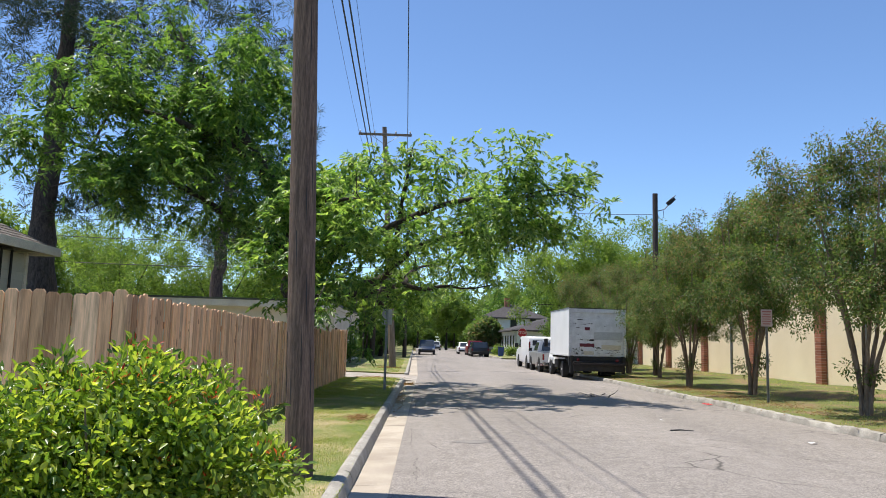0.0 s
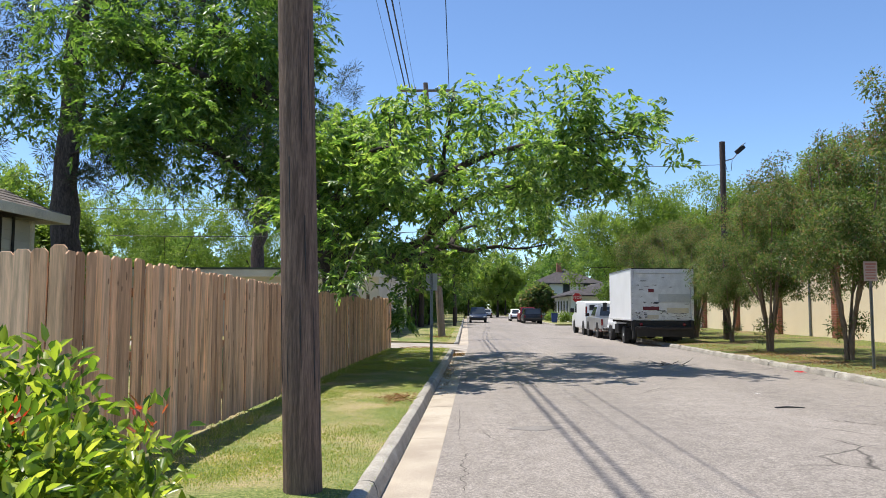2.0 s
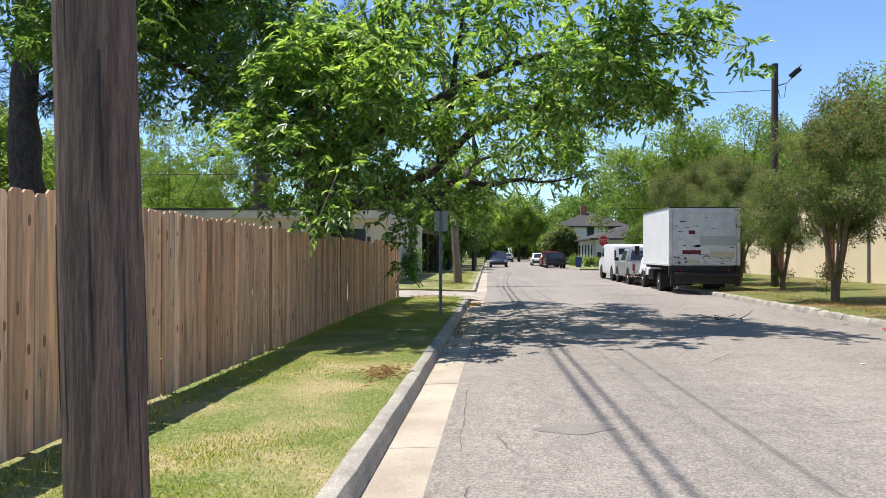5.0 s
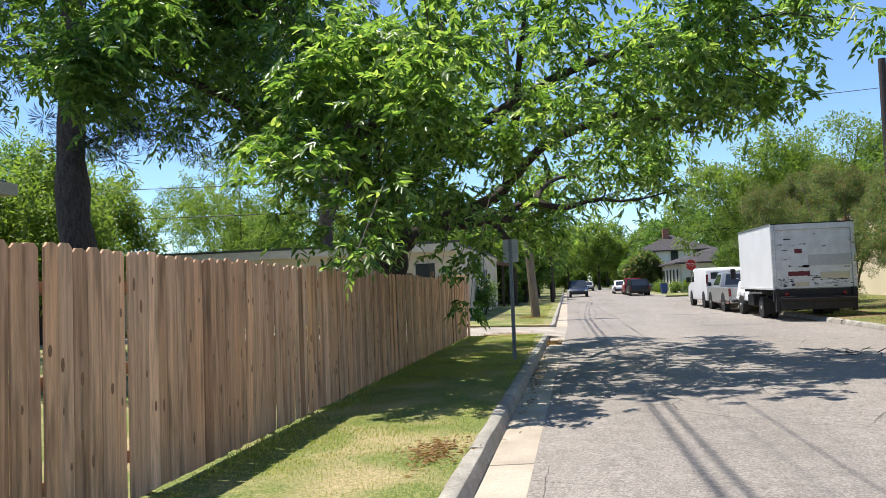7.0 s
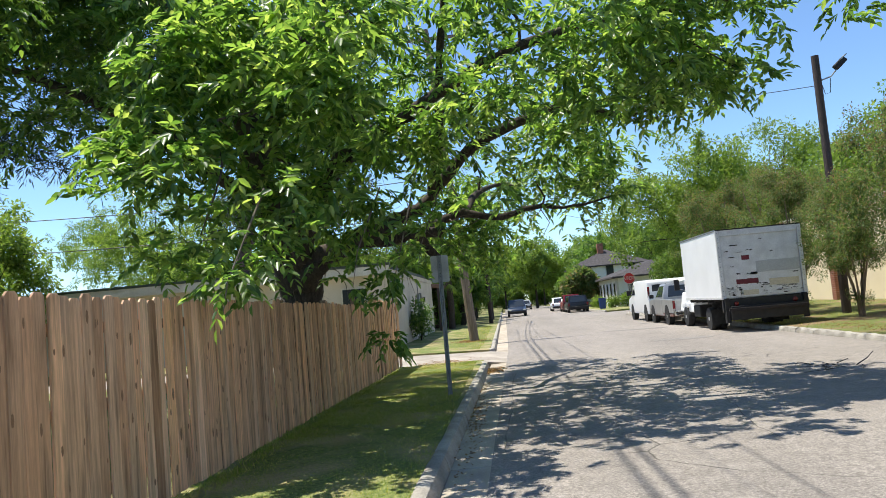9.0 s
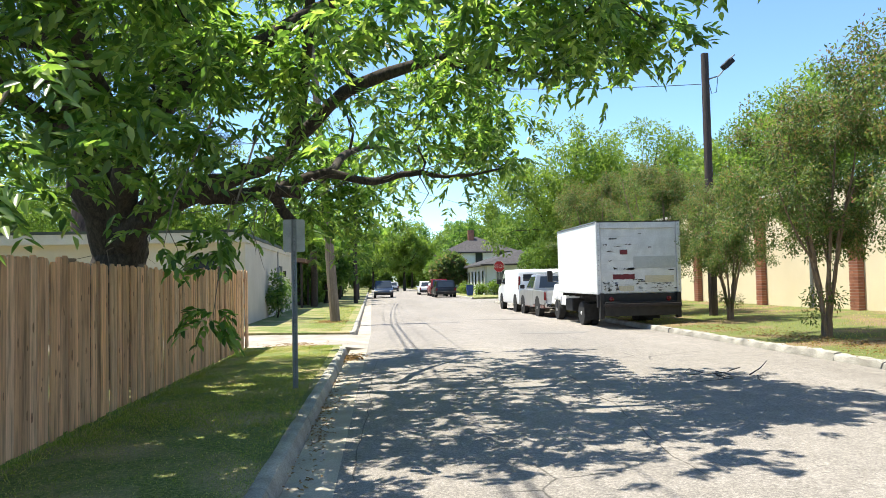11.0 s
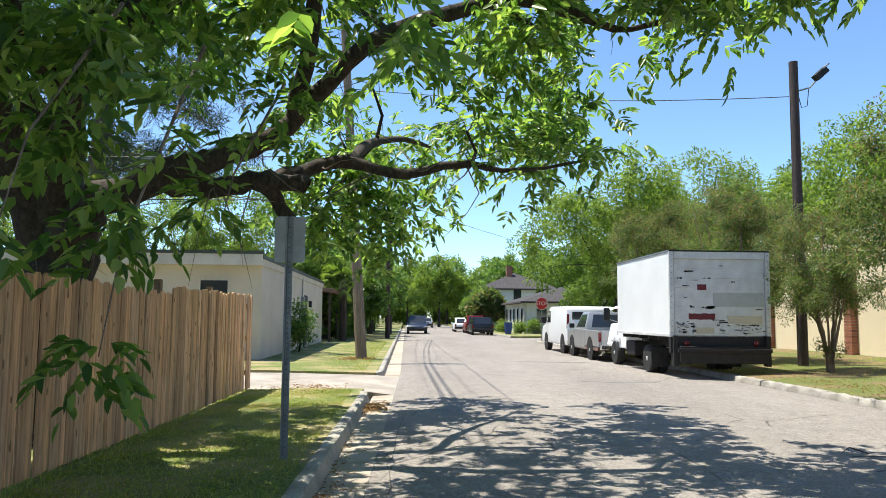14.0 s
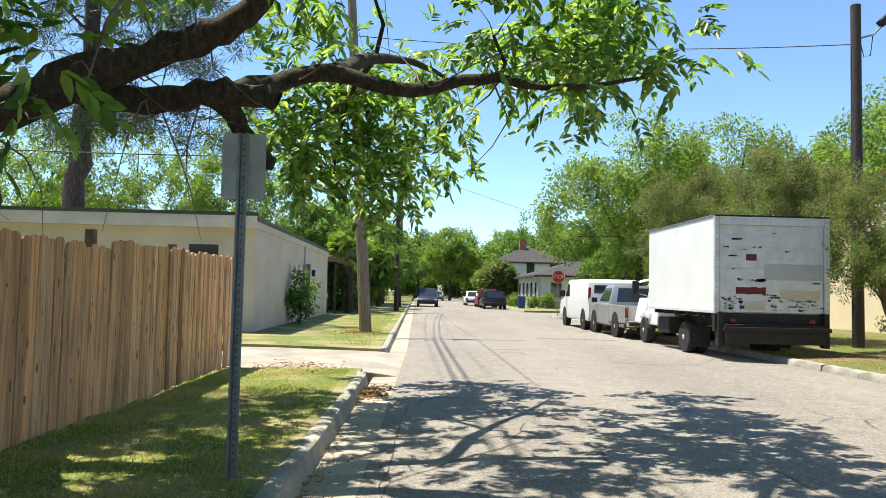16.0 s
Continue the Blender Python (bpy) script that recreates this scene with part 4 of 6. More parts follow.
for k in range(80):
    limb = BOUGHS[(0, 1, 2, 5, 0, 4)[k % 6]]
    j = rng.integers(1, max(2, min(len(limb) - 1, 7)))
    a, b_, q = np.array(limb[j - 1][:3]), np.array(limb[j][:3]), rng.random()
    p0 = a + (b_ - a) * q
    d1, d2 = rng.normal(size=3) * 0.3, rng.normal(size=3) * 0.3
    sc = rng.uniform(0.35, 0.9)
    dead.tube([p0, p0 + d1 * sc, p0 + d1 * sc * 1.6 + d2 * sc * 0.6, p0 + d1 * sc * 2.0 + d2 * sc * 1.5 - np.array((0, 0, 0.12))], [0.011, 0.008, 0.005, 0.002], 4, caps=False)
tagged(part("dead_twig_mass", dead, TWIG, great), kind="stuff")
p, w, f = sprays(rng, cl_r, 8, 0.3, droop=0.35)
n = len(p)
leaf_mesh("crown", p, w, f, rng.uniform(0.12, 0.18, n), rng.uniform(0.066, 0.09, n), LEAF, great)
p, w, f = sprays(rng, cl_l, 12, 0.36, droop=0.35)
n = len(p)
leaf_mesh("high_crown", p, w, f, rng.uniform(0.12, 0.19, n), rng.uniform(0.066, 0.09, n), LEAFDARK, great)
# low sprigs that hang in front of the pickets
def sprig(x, y, top, low, n, seed, label):
    rng = np.random.default_rng(seed)
    sp = thing("hanging_sprig", (x, y, 0), label, "branch")
    h = top - low
    line = [(0.35, 0.45, top), (0.2, 0.25, low + h * 0.65), (0.07, 0.08, low + h * 0.35), (0.0, 0, low)]
    part("twig", Mesh().tube(line, [0.013, 0.010, 0.007, 0.003], 5), TWIG, sp)
    t = rng.random(n)
    cs = np.stack([np.interp(t, [0, 0.35, 0.65, 1], [0.0, 0.07, 0.2, 0.35]), np.interp(t, [0, 0.35, 0.65, 1], [0.0, 0.08, 0.25, 0.45]), low + t * h], 1) + rng.normal(size=(n, 3)) * np.array((0.13, 0.13, 0.05))
    p, w, f = sprays(rng, cs, 4, 0.12)
    m = len(p)
    leaf_mesh("leaves", p, w, f, rng.uniform(0.10, 0.15, m), rng.uniform(0.058, 0.08, m), LEAF, sp)


sprig(-1.25, 19.25, 3.0, 1.2, 11, 5, "low leafy twig hanging from the street tree before the fence")
sprig(-1.6, 18.9, 3.1, 1.85, 9, 9, "leafy twig hanging in a thick tuft before the fence")
sprig(-2.35, 16.5, 2.8, 1.45, 9, 6, "leafy twig drooping over the top of the fence")
sprig(-1.0, 20.6, 3.2, 2.0, 8, 7, "leafy twig hanging from the street tree over the verge")
sprig(-2.2, 20.4, 3.4, 2.3, 8, 8, "leafy twig hanging low beside the tree trunk")


def pine(base, height, r, crown, n, seed, label, lean=(0, 0)):
    """A pine: a bare tapering bole, crooked limbs and tufts of needles."""
    root = thing("pine_tree", base, label, "tree")
    rng = np.random.default_rng(seed)
    me = Mesh()
    bole = [(lean[0] * f * f, lean[1] * f * f, height * f - 0.2, r * (1 - 0.8 * f) + 0.03) for f in (0, 0.15, 0.3, 0.5, 0.7, 0.85, 1)]
    nodes, radii = limb_nodes(me, [bole], 14, seed)
    part("trunk", me, PINEBARK, root, smooth=True)
    cl = crown_points(rng, crown, n, 0.06, 0.4, 0.4)
    lim = Mesh()
    hi = [i for i, q in enumerate(nodes) if q[2] > height * 0.2]
    nd, rd = [nodes[i] for i in hi], [radii[i] for i in hi]
    nd, rd = twigs(lim, rng, nd, rd, cl[: n // 8], 0.05, 0.12, 6, 5, 0.25)
    tagged(part("branch_mass", lim, PINEBARK, root, smooth=True), kind="stuff")
    tw = Mesh()
    twigs(tw, rng, nd, rd, cl[n // 8:], 0.014, 0.05, 3, 3, 0.2)
    tagged(part("twig_mass", tw, PINEBARK, root), kind="stuff")
    per = 110
    c = np.repeat(cl + rng.normal(size=cl.shape) * 0.1, per, axis=0)
    off = unit(rng.normal(size=c.shape)) * rng.uniform(0.02, 0.45, (len(c), 1))
    way = unit(off) + rng.normal(size=c.shape) * 0.25
    leaf_mesh("crown", c + off, way, rng.normal(size=c.shape), rng.uniform(0.18, 0.3, len(c)), np.full(len(c), 0.034), NEEDLE, root)
    return root


pine((-13.0, 26.4, 0.1), 21, 0.46, [((0.5, 0, 15), (4.5, 4.5, 6)), ((-2.5, -1, 9), (3.0, 2.5, 2.6)), ((3.0, 1, 10), (3.0, 2.5, 3.0)), ((5.5, 0.5, 12.5), (3.2, 2.5, 3.2)), ((4.5, 2, 7.5), (2.4, 2.0, 1.6)), ((-4.5, 0, 12.5), (3.6, 3.0, 3.4)), ((-5.5, -1, 8.2), (2.6, 2.0, 1.8)), ((1.5, 1, 6.2), (2.6, 2.0, 1.2))], 760, 21, "tall dark-trunked pine behind the wooden fence", (0.8, 0.3))
pine((-11.5, 44, 0.1), 19, 0.4, [((1.0, 0, 12), (4.5, 4, 5.5)), ((3.5, -1, 8), (3.2, 2.5, 2.6)), ((0.6, -1.2, 6.8), (2.2, 2.0, 1.5))], 300, 22, "dark pine standing behind the low building", (1.0, 0))


def broad_tree(base, blobs, n, per, leaf, material, label, seed, trunk_r=0.2, spread=0.45, name="tree", gap=0.0):
    """A broadleaf tree: a forking trunk, branches into each part of the crown, and leaves in clumps."""
    root = thing(name, base, label, "tree")
    rng = np.random.default_rng(seed)
    zc = min(c[2] for c, r in blobs)
    me = Mesh()
    limbs = [[(0, 0, -0.2, trunk_r * 1.25), (0.05, 0, zc * 0.3, trunk_r), (0.0, 0.05, zc * 0.7, trunk_r * 0.8)]]
    for c, r in blobs:
        limbs.append([(0.0, 0.05, zc * 0.65, trunk_r * 0.6), (c[0] * 0.45, c[1] * 0.45, zc * 0.65 + (c[2] - zc * 0.65) * 0.5, trunk_r * 0.42), (c[0], c[1], c[2] + r[2] * 0.4, trunk_r * 0.15)])
    nodes, radii = limb_nodes(me, limbs, 8, seed)
    part("trunk", me, BARK, root, smooth=True)
    cl = crown_points(rng, blobs, n, gap, 1.6 / max(r[0] for c, r in blobs), 0.6)
    tw = Mesh()
    twigs(tw, rng, nodes, radii, cl[: n // 3], trunk_r * 0.14, 0.06, 4, 3, 0.2)
    tagged(part("branch_mass", tw, BARK, root), kind="stuff")
    p, w, f = leaf_clusters(rng, cl, max(8, int(per * 0.66)), spread * 0.82)
    m = len(p)
    leaf_mesh("crown", p, w, f, rng.uniform(0.95, 1.5, m) * leaf, rng.uniform(0.95, 1.5, m) * leaf * 0.55, material, root)
    return root


def myrtle(seed, material, n=430, per=105):
    """A crape myrtle: several smooth stems fanning out of one base into a rounded, thin crown."""
    root = thing("crape_myrtle", (0, 0, -50), "multi-stemmed crape myrtle with a rounded green-brown crown", "tree", group="crape myrtles along the verge")
    rng = np.random.default_rng(seed)
    stems = []
    for k in range(7):
        a = 2 * math.pi * k / 7 + rng.uniform(-0.3, 0.3)
        s = rng.uniform(0.5, 1.05)
        c, d = math.cos(a) * s, math.sin(a) * s
        stems.append([(c * 0.12, d * 0.12, -0.15, 0.075), (c * 0.2, d * 0.2, 0.7, 0.058), (c * 0.55, d * 0.55, 1.8, 0.046), (c * 0.95, d * 0.95, 2.9, 0.036), (c * 1.6, d * 1.6, 4.3, 0.024), (c * 1.9, d * 1.9, 5.6, 0.008)])
        if k % 2:
            stems.append([(c * 0.55, d * 0.55, 1.8, 0.034), (c * 1.2 + 0.2, d * 1.2, 2.7, 0.026), (c * 2.0 + 0.2, d * 2.0, 3.7, 0.012)])
    nodes, radii = [], []
    for k, b in enumerate(stems):
        me = Mesh()
        nn, rr = limb_nodes(me, [b], 7, seed + k)
        nodes, radii = nodes + nn, radii + rr
        part("stem", me, MYRBARK, root, smooth=True)
    blobs = [((0, 0, 4.3), (2.6, 2.6, 1.7)), ((1.2, 0.5, 3.3), (1.9, 1.8, 1.4)), ((-1.2, -0.6, 3.2), (1.9, 1.9, 1.4)), ((0.2, -1.2, 3.2), (1.7, 1.7, 1.4)), ((0.2, -0.6, 5.4), (1.7, 1.6, 1.1)), ((-0.6, 0.8, 5.1), (1.8, 1.8, 1.1))]
    cl = crown_points(rng, blobs, n, 0.06, 0.9, 0.45)
    tw = Mesh()
    hi = [i for i, q in enumerate(nodes) if q[2] > 1.9]
    twigs(tw, rng, [nodes[i] for i in hi], [radii[i] for i in hi], cl, 0.010, 0.03, 3, 3, 0.2)
    low = np.array([(math.cos(a) * 0.35, math.sin(a) * 0.35, rng.uniform(0.5, 1.2)) for a in rng.uniform(0, 6.3, 5)])
    tagged(part("twig_mass", tw, MYRBARK, root), kind="stuff")
    p, w, f = leaf_clusters(rng, np.concatenate([cl, low]), per, 0.17)
    m = len(p)
    leaf_mesh("crown", p, w, f, rng.uniform(0.068, 0.108, m), rng.uniform(0.038, 0.058, m), material, root)
    high = cl[cl[:, 2] + 0.5 * np.hypot(cl[:, 0], cl[:, 1]) > 5.2]
    p, w, f = leaf_clusters(rng, high + np.array((0, 0, 0.12)), 26, 0.16)
    m = len(p)
    leaf_mesh("seed_head_mass", p, w, f, rng.uniform(0.05, 0.08, m), rng.uniform(0.025, 0.04, m), LEAFBROWN, root)
    return root


m_a, m_b = myrtle(31, LEAFMYR), myrtle(37, LEAFMYR)
spots = [(m_a, 10.2, 17.1, 40, 1.02), (m_b, 10.4, 23.3, 10, 1.0), (m_a, 10.0, 27.6, 150, 0.94), (m_b, 11.0, 34.1, 200, 0.73), (m_a, 11.0, 39.0, 290, 0.95), (m_b, 10.4, 44.5, 80, 1.02), (m_b, 10.4, 11.5, 240, 1.0)]
for src, x, y, rz, s in spots[2:]:
    c = copy_thing(src, pose(x, y, 0.13, 0, 0, rz))
    c.scale = (s * 0.9, s * 0.9, s * 0.91)
for src, x, y, rz, s in spots[:2]:
    src.matrix_basis = pose(x, y, 0.13, 0, 0, rz)
    src.scale = (s * 0.9, s * 0.9, s * 0.97)
# background trees and undergrowth
for k, (x, y, h, r, mt) in enumerate([(-19.0, 36, 7.0, 2.8, LEAFBG), (-17.5, 31, 6.4, 2.4, LEAFBG), (-22.5, 33, 7.6, 3.2, LEAFBG), (-9.5, 61, 10.5, 3.6, LEAFBG), (-16, 62, 12.0, 4.4, LEAFBG), (-24, 62, 13, 5, LEAFBG), (-27, 42, 10, 4.5, LEAFDARK),
                                      (-20.5, 29, 5.6, 2.2, LEAFBG), (-31, 72, 14, 6, LEAFFAR), (-33, 52, 12, 5, LEAFBG)]):
    broad_tree((x, y, 0.1), [((0, 0, h * 0.6), (r, r, h * 0.42)), ((r * 0.5, -0.3, h * 0.42), (r * 0.75, r * 0.7, h * 0.34)), ((-r * 0.5, 0.2, h * 0.45), (r * 0.7, r * 0.8, h * 0.36))], 400, 80, 0.16, mt, "light green bushy tree behind the fence", 50 + k, 0.12, 0.27, "tree", 0.0)
for k, (x, y, h, r, mt) in enumerate([(-4.6, 62, 6.5, 2.4, LEAFDARK), (-3.8, 72, 7.5, 2.8, LEAFFAR), (-3.0, 66.5, 5.5, 2.0, LEAFDARK), (-2.6, 78, 6.5, 2.2, LEAFFAR), (-2.8, 88, 7, 2.4, LEAFDARK), (-5, 82, 8, 3.2, LEAFDARK), (-4.8, 94, 8.5, 3.6, LEAFFAR), (-5, 110, 10, 4.2, LEAFDARK), (-5, 130, 12, 5, LEAFFAR), (0.5, 168, 14, 6, LEAFFAR), (9, 178, 14, 6.5, LEAFDARK),
                                      (-9, 165, 15, 7, LEAFDARK), (18, 170, 14, 6, LEAFFAR), (5.5, 136, 11.5, 4.4, LEAFBG), (9.4, 99.5, 4.6, 1.9, LEAFMYR), (9.3, 105.5, 4.8, 1.9, LEAFFAR), (12.3, 58.0, 10.8, 4.6, LEAFBG), (19.5, 64, 12.5, 5.2, LEAFBG), (24, 56, 12, 5, LEAFFAR), (21.5, 47, 11, 4.5, LEAFBG), (27, 80, 13, 6, LEAFDARK),
                                      (30, 100, 14, 6, LEAFFAR), (24, 122, 14, 6, LEAFFAR), (20, 140, 14, 6, LEAFDARK), (26, 40, 11, 4.6, LEAFFAR), (27, 30, 10, 4.2, LEAFBG), (16.5, 79.5, 6.0, 2.2, LEAFFAR), (26, 18, 10, 4.5, LEAFBG)]):
    far = y > 85
    broad_tree((x, y, 0.1), [((0, 0, h * 0.62), (r, r, h * 0.4)), ((r * 0.55, -0.5, h * 0.48), (r * 0.7, r * 0.7, h * 0.3)), ((-r * 0.5, 0.3, h * 0.5), (r * 0.75, r * 0.8, h * 0.32)), ((0.2, -r * 0.5, h * 0.78), (r * 0.6, r * 0.5, h * 0.22))],
               420 if (x > 11 and 45 < y < 66) else 300, 85 if (x > 11 and 45 < y < 66) else 55 if not far else 42, 0.4 if far else 0.18 if (x > 11 and 45 < y < 66) else 0.2, mt, "leafy green tree further down the street", 80 + k, 0.2, r * 0.085, "tree", 0.1)

for k, (x, y, r, h) in enumerate([(-4.3, 62.6, 1.2, 1.3), (-4.0, 67.0, 1.1, 1.1), (-3.7, 72.5, 1.2, 1.3), (-4.2, 78.5, 1.5, 1.6), (-3.4, 85.0, 1.2, 1.2)]):
    broad_tree((x, y, 0.08), [((0, 0, h), (r, r * 1.4, h)), ((0.2, r, h * 0.8), (r * 0.8, r, h * 0.8))], 130, 50, 0.15, LEAFDARK, "dark green bush in the far verge hedge", 240 + k, 0.05, 0.22, "hedge_bush")

# a small fan palm beside the far kerb
palm = thing("palm", (-3.3, 59, 0.08), "shaggy fan palm with drooping yellowed fronds", "palm")
part("trunk", Mesh().tube([(0, 0, -0.1), (0.05, 0, 1.5), (0, 0.05, 3.4)], [0.22, 0.2, 0.19], 10), BARK, palm, smooth=True)
rng = np.random.default_rng(61)
P, W, F = [], [], []
for k in range(46):
    d = unit(rng.normal(size=3) * np.array((1, 1, 0.7)) + np.array((0, 0, 0.25)))
    c = np.array((0, 0.05, 3.5)) + d * 0.9
    sd = unit(np.cross(d, (0, 0, 1)))
    for j in range(15):
        a = (j - 7) * 0.16
        wv = d * math.cos(a) + sd * math.sin(a) + np.array((0, 0, -0.25 - 0.25 * abs(a)))
        P.append(c), W.append(wv), F.append(np.cross(sd, d) + rng.normal(size=3) * 0.1)
leaf_mesh("fronds", np.array(P), np.array(W), np.array(F), rng.uniform(0.6, 0.9, len(P)), np.full(len(P), 0.05), LEAFBG, palm)

# ---- the flowering shrub by the verge ----
bush = thing("shrub", (-1.72, 4.5, 0.02), "rounded glossy-leaved shrub with red new shoots", "shrub")
rng = np.random.default_rng(71)
st = Mesh()
stems = []
for k in range(16):
    a = rng.uniform(0, 6.283)
    r = rng.uniform(0.25, 0.85)
    stems.append([(math.cos(a) * 0.12, math.sin(a) * 0.1, -0.05, 0.014), (math.cos(a) * r * 0.5, math.sin(a) * r * 0.45, 0.5, 0.010), (math.cos(a) * r, math.sin(a) * r * 0.85, 1.1, 0.005)])
nodes, radii = limb_nodes(st, stems, 5, 3)
blobs = [((0.1, 0, 0.82), (0.92, 0.8, 0.46)), ((-0.55, 0, 0.75), (0.75, 0.7, 0.42)), ((0.6, -0.15, 0.78), (0.52, 0.5, 0.36)), ((0, 0.1, 1.1), (0.6, 0.5, 0.26)), ((0.15, 0, 0.45), (0.6, 0.55, 0.4))]
cl = crown_points(rng, blobs, 500, -0.4, 1.4, 0.72)
twigs(st, rng, nodes, radii, cl, 0.005, 0.05, 4, 3, 0.15)
tagged(part("stem_mass", st, TWIG, bush), kind="stuff")
p, w, f = leaf_clusters(rng, cl, 50, 0.09, -0.25)
m = len(p)
leaf_mesh("leaves", p, w, f, rng.uniform(0.044, 0.074, m), rng.uniform(0.03, 0.047, m), LEAFBUSH, bush, 0.25)
tips = cl[np.argsort(-(cl[:, 2] * 1.0 + np.abs(cl[:, 0]) * 0.25 - cl[:, 1] * 0.25))[:200:5]] + np.array((0, 0, 0.07))
p, w, f = leaf_clusters(rng, tips, 12, 0.035, -0.7)
m = len(p)
tagged(leaf_mesh("red_shoot_mass", p, w, f, rng.uniform(0.032, 0.058, m), rng.uniform(0.012, 0.021, m), LEAFRED, bush), kind="stuff")
wallbush = broad_tree((-3.75, 44.6, 0.08), [((0, 0, 1.0), (0.6, 0.7, 0.9))], 60, 45, 0.11, LEAFDARK, "small dark shrub growing against the building wall", 77, 0.03, 0.16, "wall_shrub")

bush.scale = (0.93, 0.88, 0.99)

# a closing row of trees at the end of the street
far_a = broad_tree((-38, 205, 0), [((0, 0, 9), (7, 6, 6)), ((4, 0, 6), (5, 4, 4.5)), ((-4, 0, 6.5), (5, 4, 4.5)), ((0.5, -3, 11.5), (3.5, 3, 3)), ((0, 0, 3), (7, 4, 3))], 320, 36, 0.75, LEAFFAR, "tall tree closing the far end of the street", 160, 0.3, 0.9)
for k, (x, y, s) in enumerate([(-24, 200, 1.1), (-12, 208, 0.95), (0, 212, 1.05), (11, 206, 0.9), (24, 200, 1.1), (38, 195, 1.0), (52, 190, 1.1), (-54, 190, 1.1), (-70, 170, 1.1), (66, 170, 1.1), (44, 130, 0.9), (48, 100, 0.9), (-46, 120, 1.0), (-30, 150, 1.0), (-18, 130, 0.8), (36, 158, 0.95), (-3, 190, 0.55), (3, 189, 0.5), (9, 190, 0.55), (14, 186, 0.5)]):
    c = copy_thing(far_a, pose(x, y, 0, 0, 0, 57 * k))
    c.scale = (s, s, s)

# ---- box truck ----
def wheel(parent, x, y, r, width, side, dual=False):
    w = part("wheel", Mesh().lathe([(r * 0.62, -width / 2), (r * 0.94, -width / 2), (r, -width * 0.36), (r, width * 0.36), (r * 0.94, width / 2), (r * 0.62, width / 2)], (x, y, r), "x", 28), RUBBER, parent, smooth=True)
    o = x + side * width * 0.30
    part("rim", Mesh().lathe([(r * 0.62, -0.05), (r * 0.62, 0.03), (r * 0.55, 0.035), (r * 0.42, 0.0 if dual else 0.02), (r * 0.2, 0.012), (r * 0.15, 0.06), (r * 0.05, 0.065)] if side > 0 else
                             [(r * 0.62, 0.05), (r * 0.62, -0.03), (r * 0.55, -0.035), (r * 0.42, 0.0 if dual else -0.02), (r * 0.2, -0.012), (r * 0.15, -0.06), (r * 0.05, -0.065)], (o, y, r), "x", 24), HUB, w, smooth=True)
    return w


def hull(me, hb, y0, y1, zb, ht, ya, yb, zt):
    vs = [(-hb, y0, zb), (hb, y0, zb), (hb, y1, zb), (-hb, y1, zb), (-ht, ya, zt), (ht, ya, zt), (ht, yb, zt), (-ht, yb, zt)]
    return me.add(vs, [(3, 2, 1, 0), (4, 5, 6, 7), (0, 1, 5, 4), (1, 2, 6, 5), (2, 3, 7, 6), (3, 0, 4, 7)])


def pane_on(a, b, c, d, u0, u1, v0, v1, out=0.008):
    """A thin pane on the face a b c d (counter-clockwise from outside), inset by fractions."""
    a, b, c, d = (Vector(q) for q in (a, b, c, d))
    nor = (b - a).cross(d - a).normalized()

    def at(u, v):
        return (a * (1 - u) + b * u) * (1 - v) + (d * (1 - u) + c * u) * v
    q = [at(u0, v0), at(u1, v0), at(u1, v1), at(u0, v1)]
    me = Mesh()
    me.add([p - nor * 0.004 for p in q] + [p + nor * out for p in q], [(3, 2, 1, 0), (4, 5, 6, 7), (0, 1, 5, 4), (1, 2, 6, 5), (2, 3, 7, 6), (3, 0, 4, 7)])
    return me


truck = thing("box_truck", (8.15, 34.0, -0.035), "worn white box truck with patched rear door parked at kerb", "truck")
BW, BL, ZB, ZT = 1.28, 4.67, 1.04, 3.17
box = part("cargo_box", Mesh().box((0, BL / 2 + 0.03, (ZB + ZT) / 2), (2 * BW, BL - 0.06, ZT - ZB)), WHITEPAINT, truck, bevel=0.015)
for s in (-1, 1):
    part("corner_post", Mesh().box((s * (BW - 0.05), 0.0, (ZB + ZT) / 2), (0.115, 0.09, ZT - ZB + 0.02)), DOORPAINT, box, bevel=0.012)
    part("roof_rail", Mesh().box((s * (BW - 0.01), BL / 2, ZT + 0.01), (0.06, BL, 0.05)), GALV, box, bevel=0.01)
    part("lower_rail", Mesh().box((s * (BW - 0.005), BL / 2, ZB + 0.03), (0.04, BL, 0.07)), DOORPAINT, box, bevel=0.008)
    for k in range(14):
        part("rivet", Mesh().lathe([(0.014, 0), (0.01, 0.008), (0.004, 0.011)], (s * (BW - 0.05), -0.046, ZB + 0.1 + 0.15 * k), "y", 6), GALV, box)
part("header", Mesh().box((0, 0.0, ZT - 0.09), (2 * BW - 0.23, 0.085, 0.19)), DOORPAINT, box, "white header beam over the rear door", bevel=0.012)
part("roof_edge", Mesh().box((0, 0.0, ZT + 0.012), (2 * BW, 0.1, 0.035)), BLACKMET, box)
door = part("rear_door", Mesh().box((0, 0.035, (ZB + ZT) / 2 - 0.05), (2 * BW - 0.23, 0.03, ZT - ZB - 0.2)), DOORPAINT, truck, "scuffed roll-up door with peeled patches")
for k in range(8):
    h = (ZT - ZB - 0.22) / 8
    part("slat", Mesh().box((0, 0.012, ZB + 0.03 + h * (k + 0.5)), (2 * BW - 0.26, 0.022, h - 0.003)), DOORPAINT, door, bevel=0.002)
TORN = mat("torn dark backing", (0.05, 0.045, 0.045), (0.12, 0.11, 0.1), 9, 0.9, 0.1)
MAROON = mat("maroon sticker", (0.16, 0.02, 0.03), (0.10, 0.015, 0.02), 8, 0.6, 0.05)
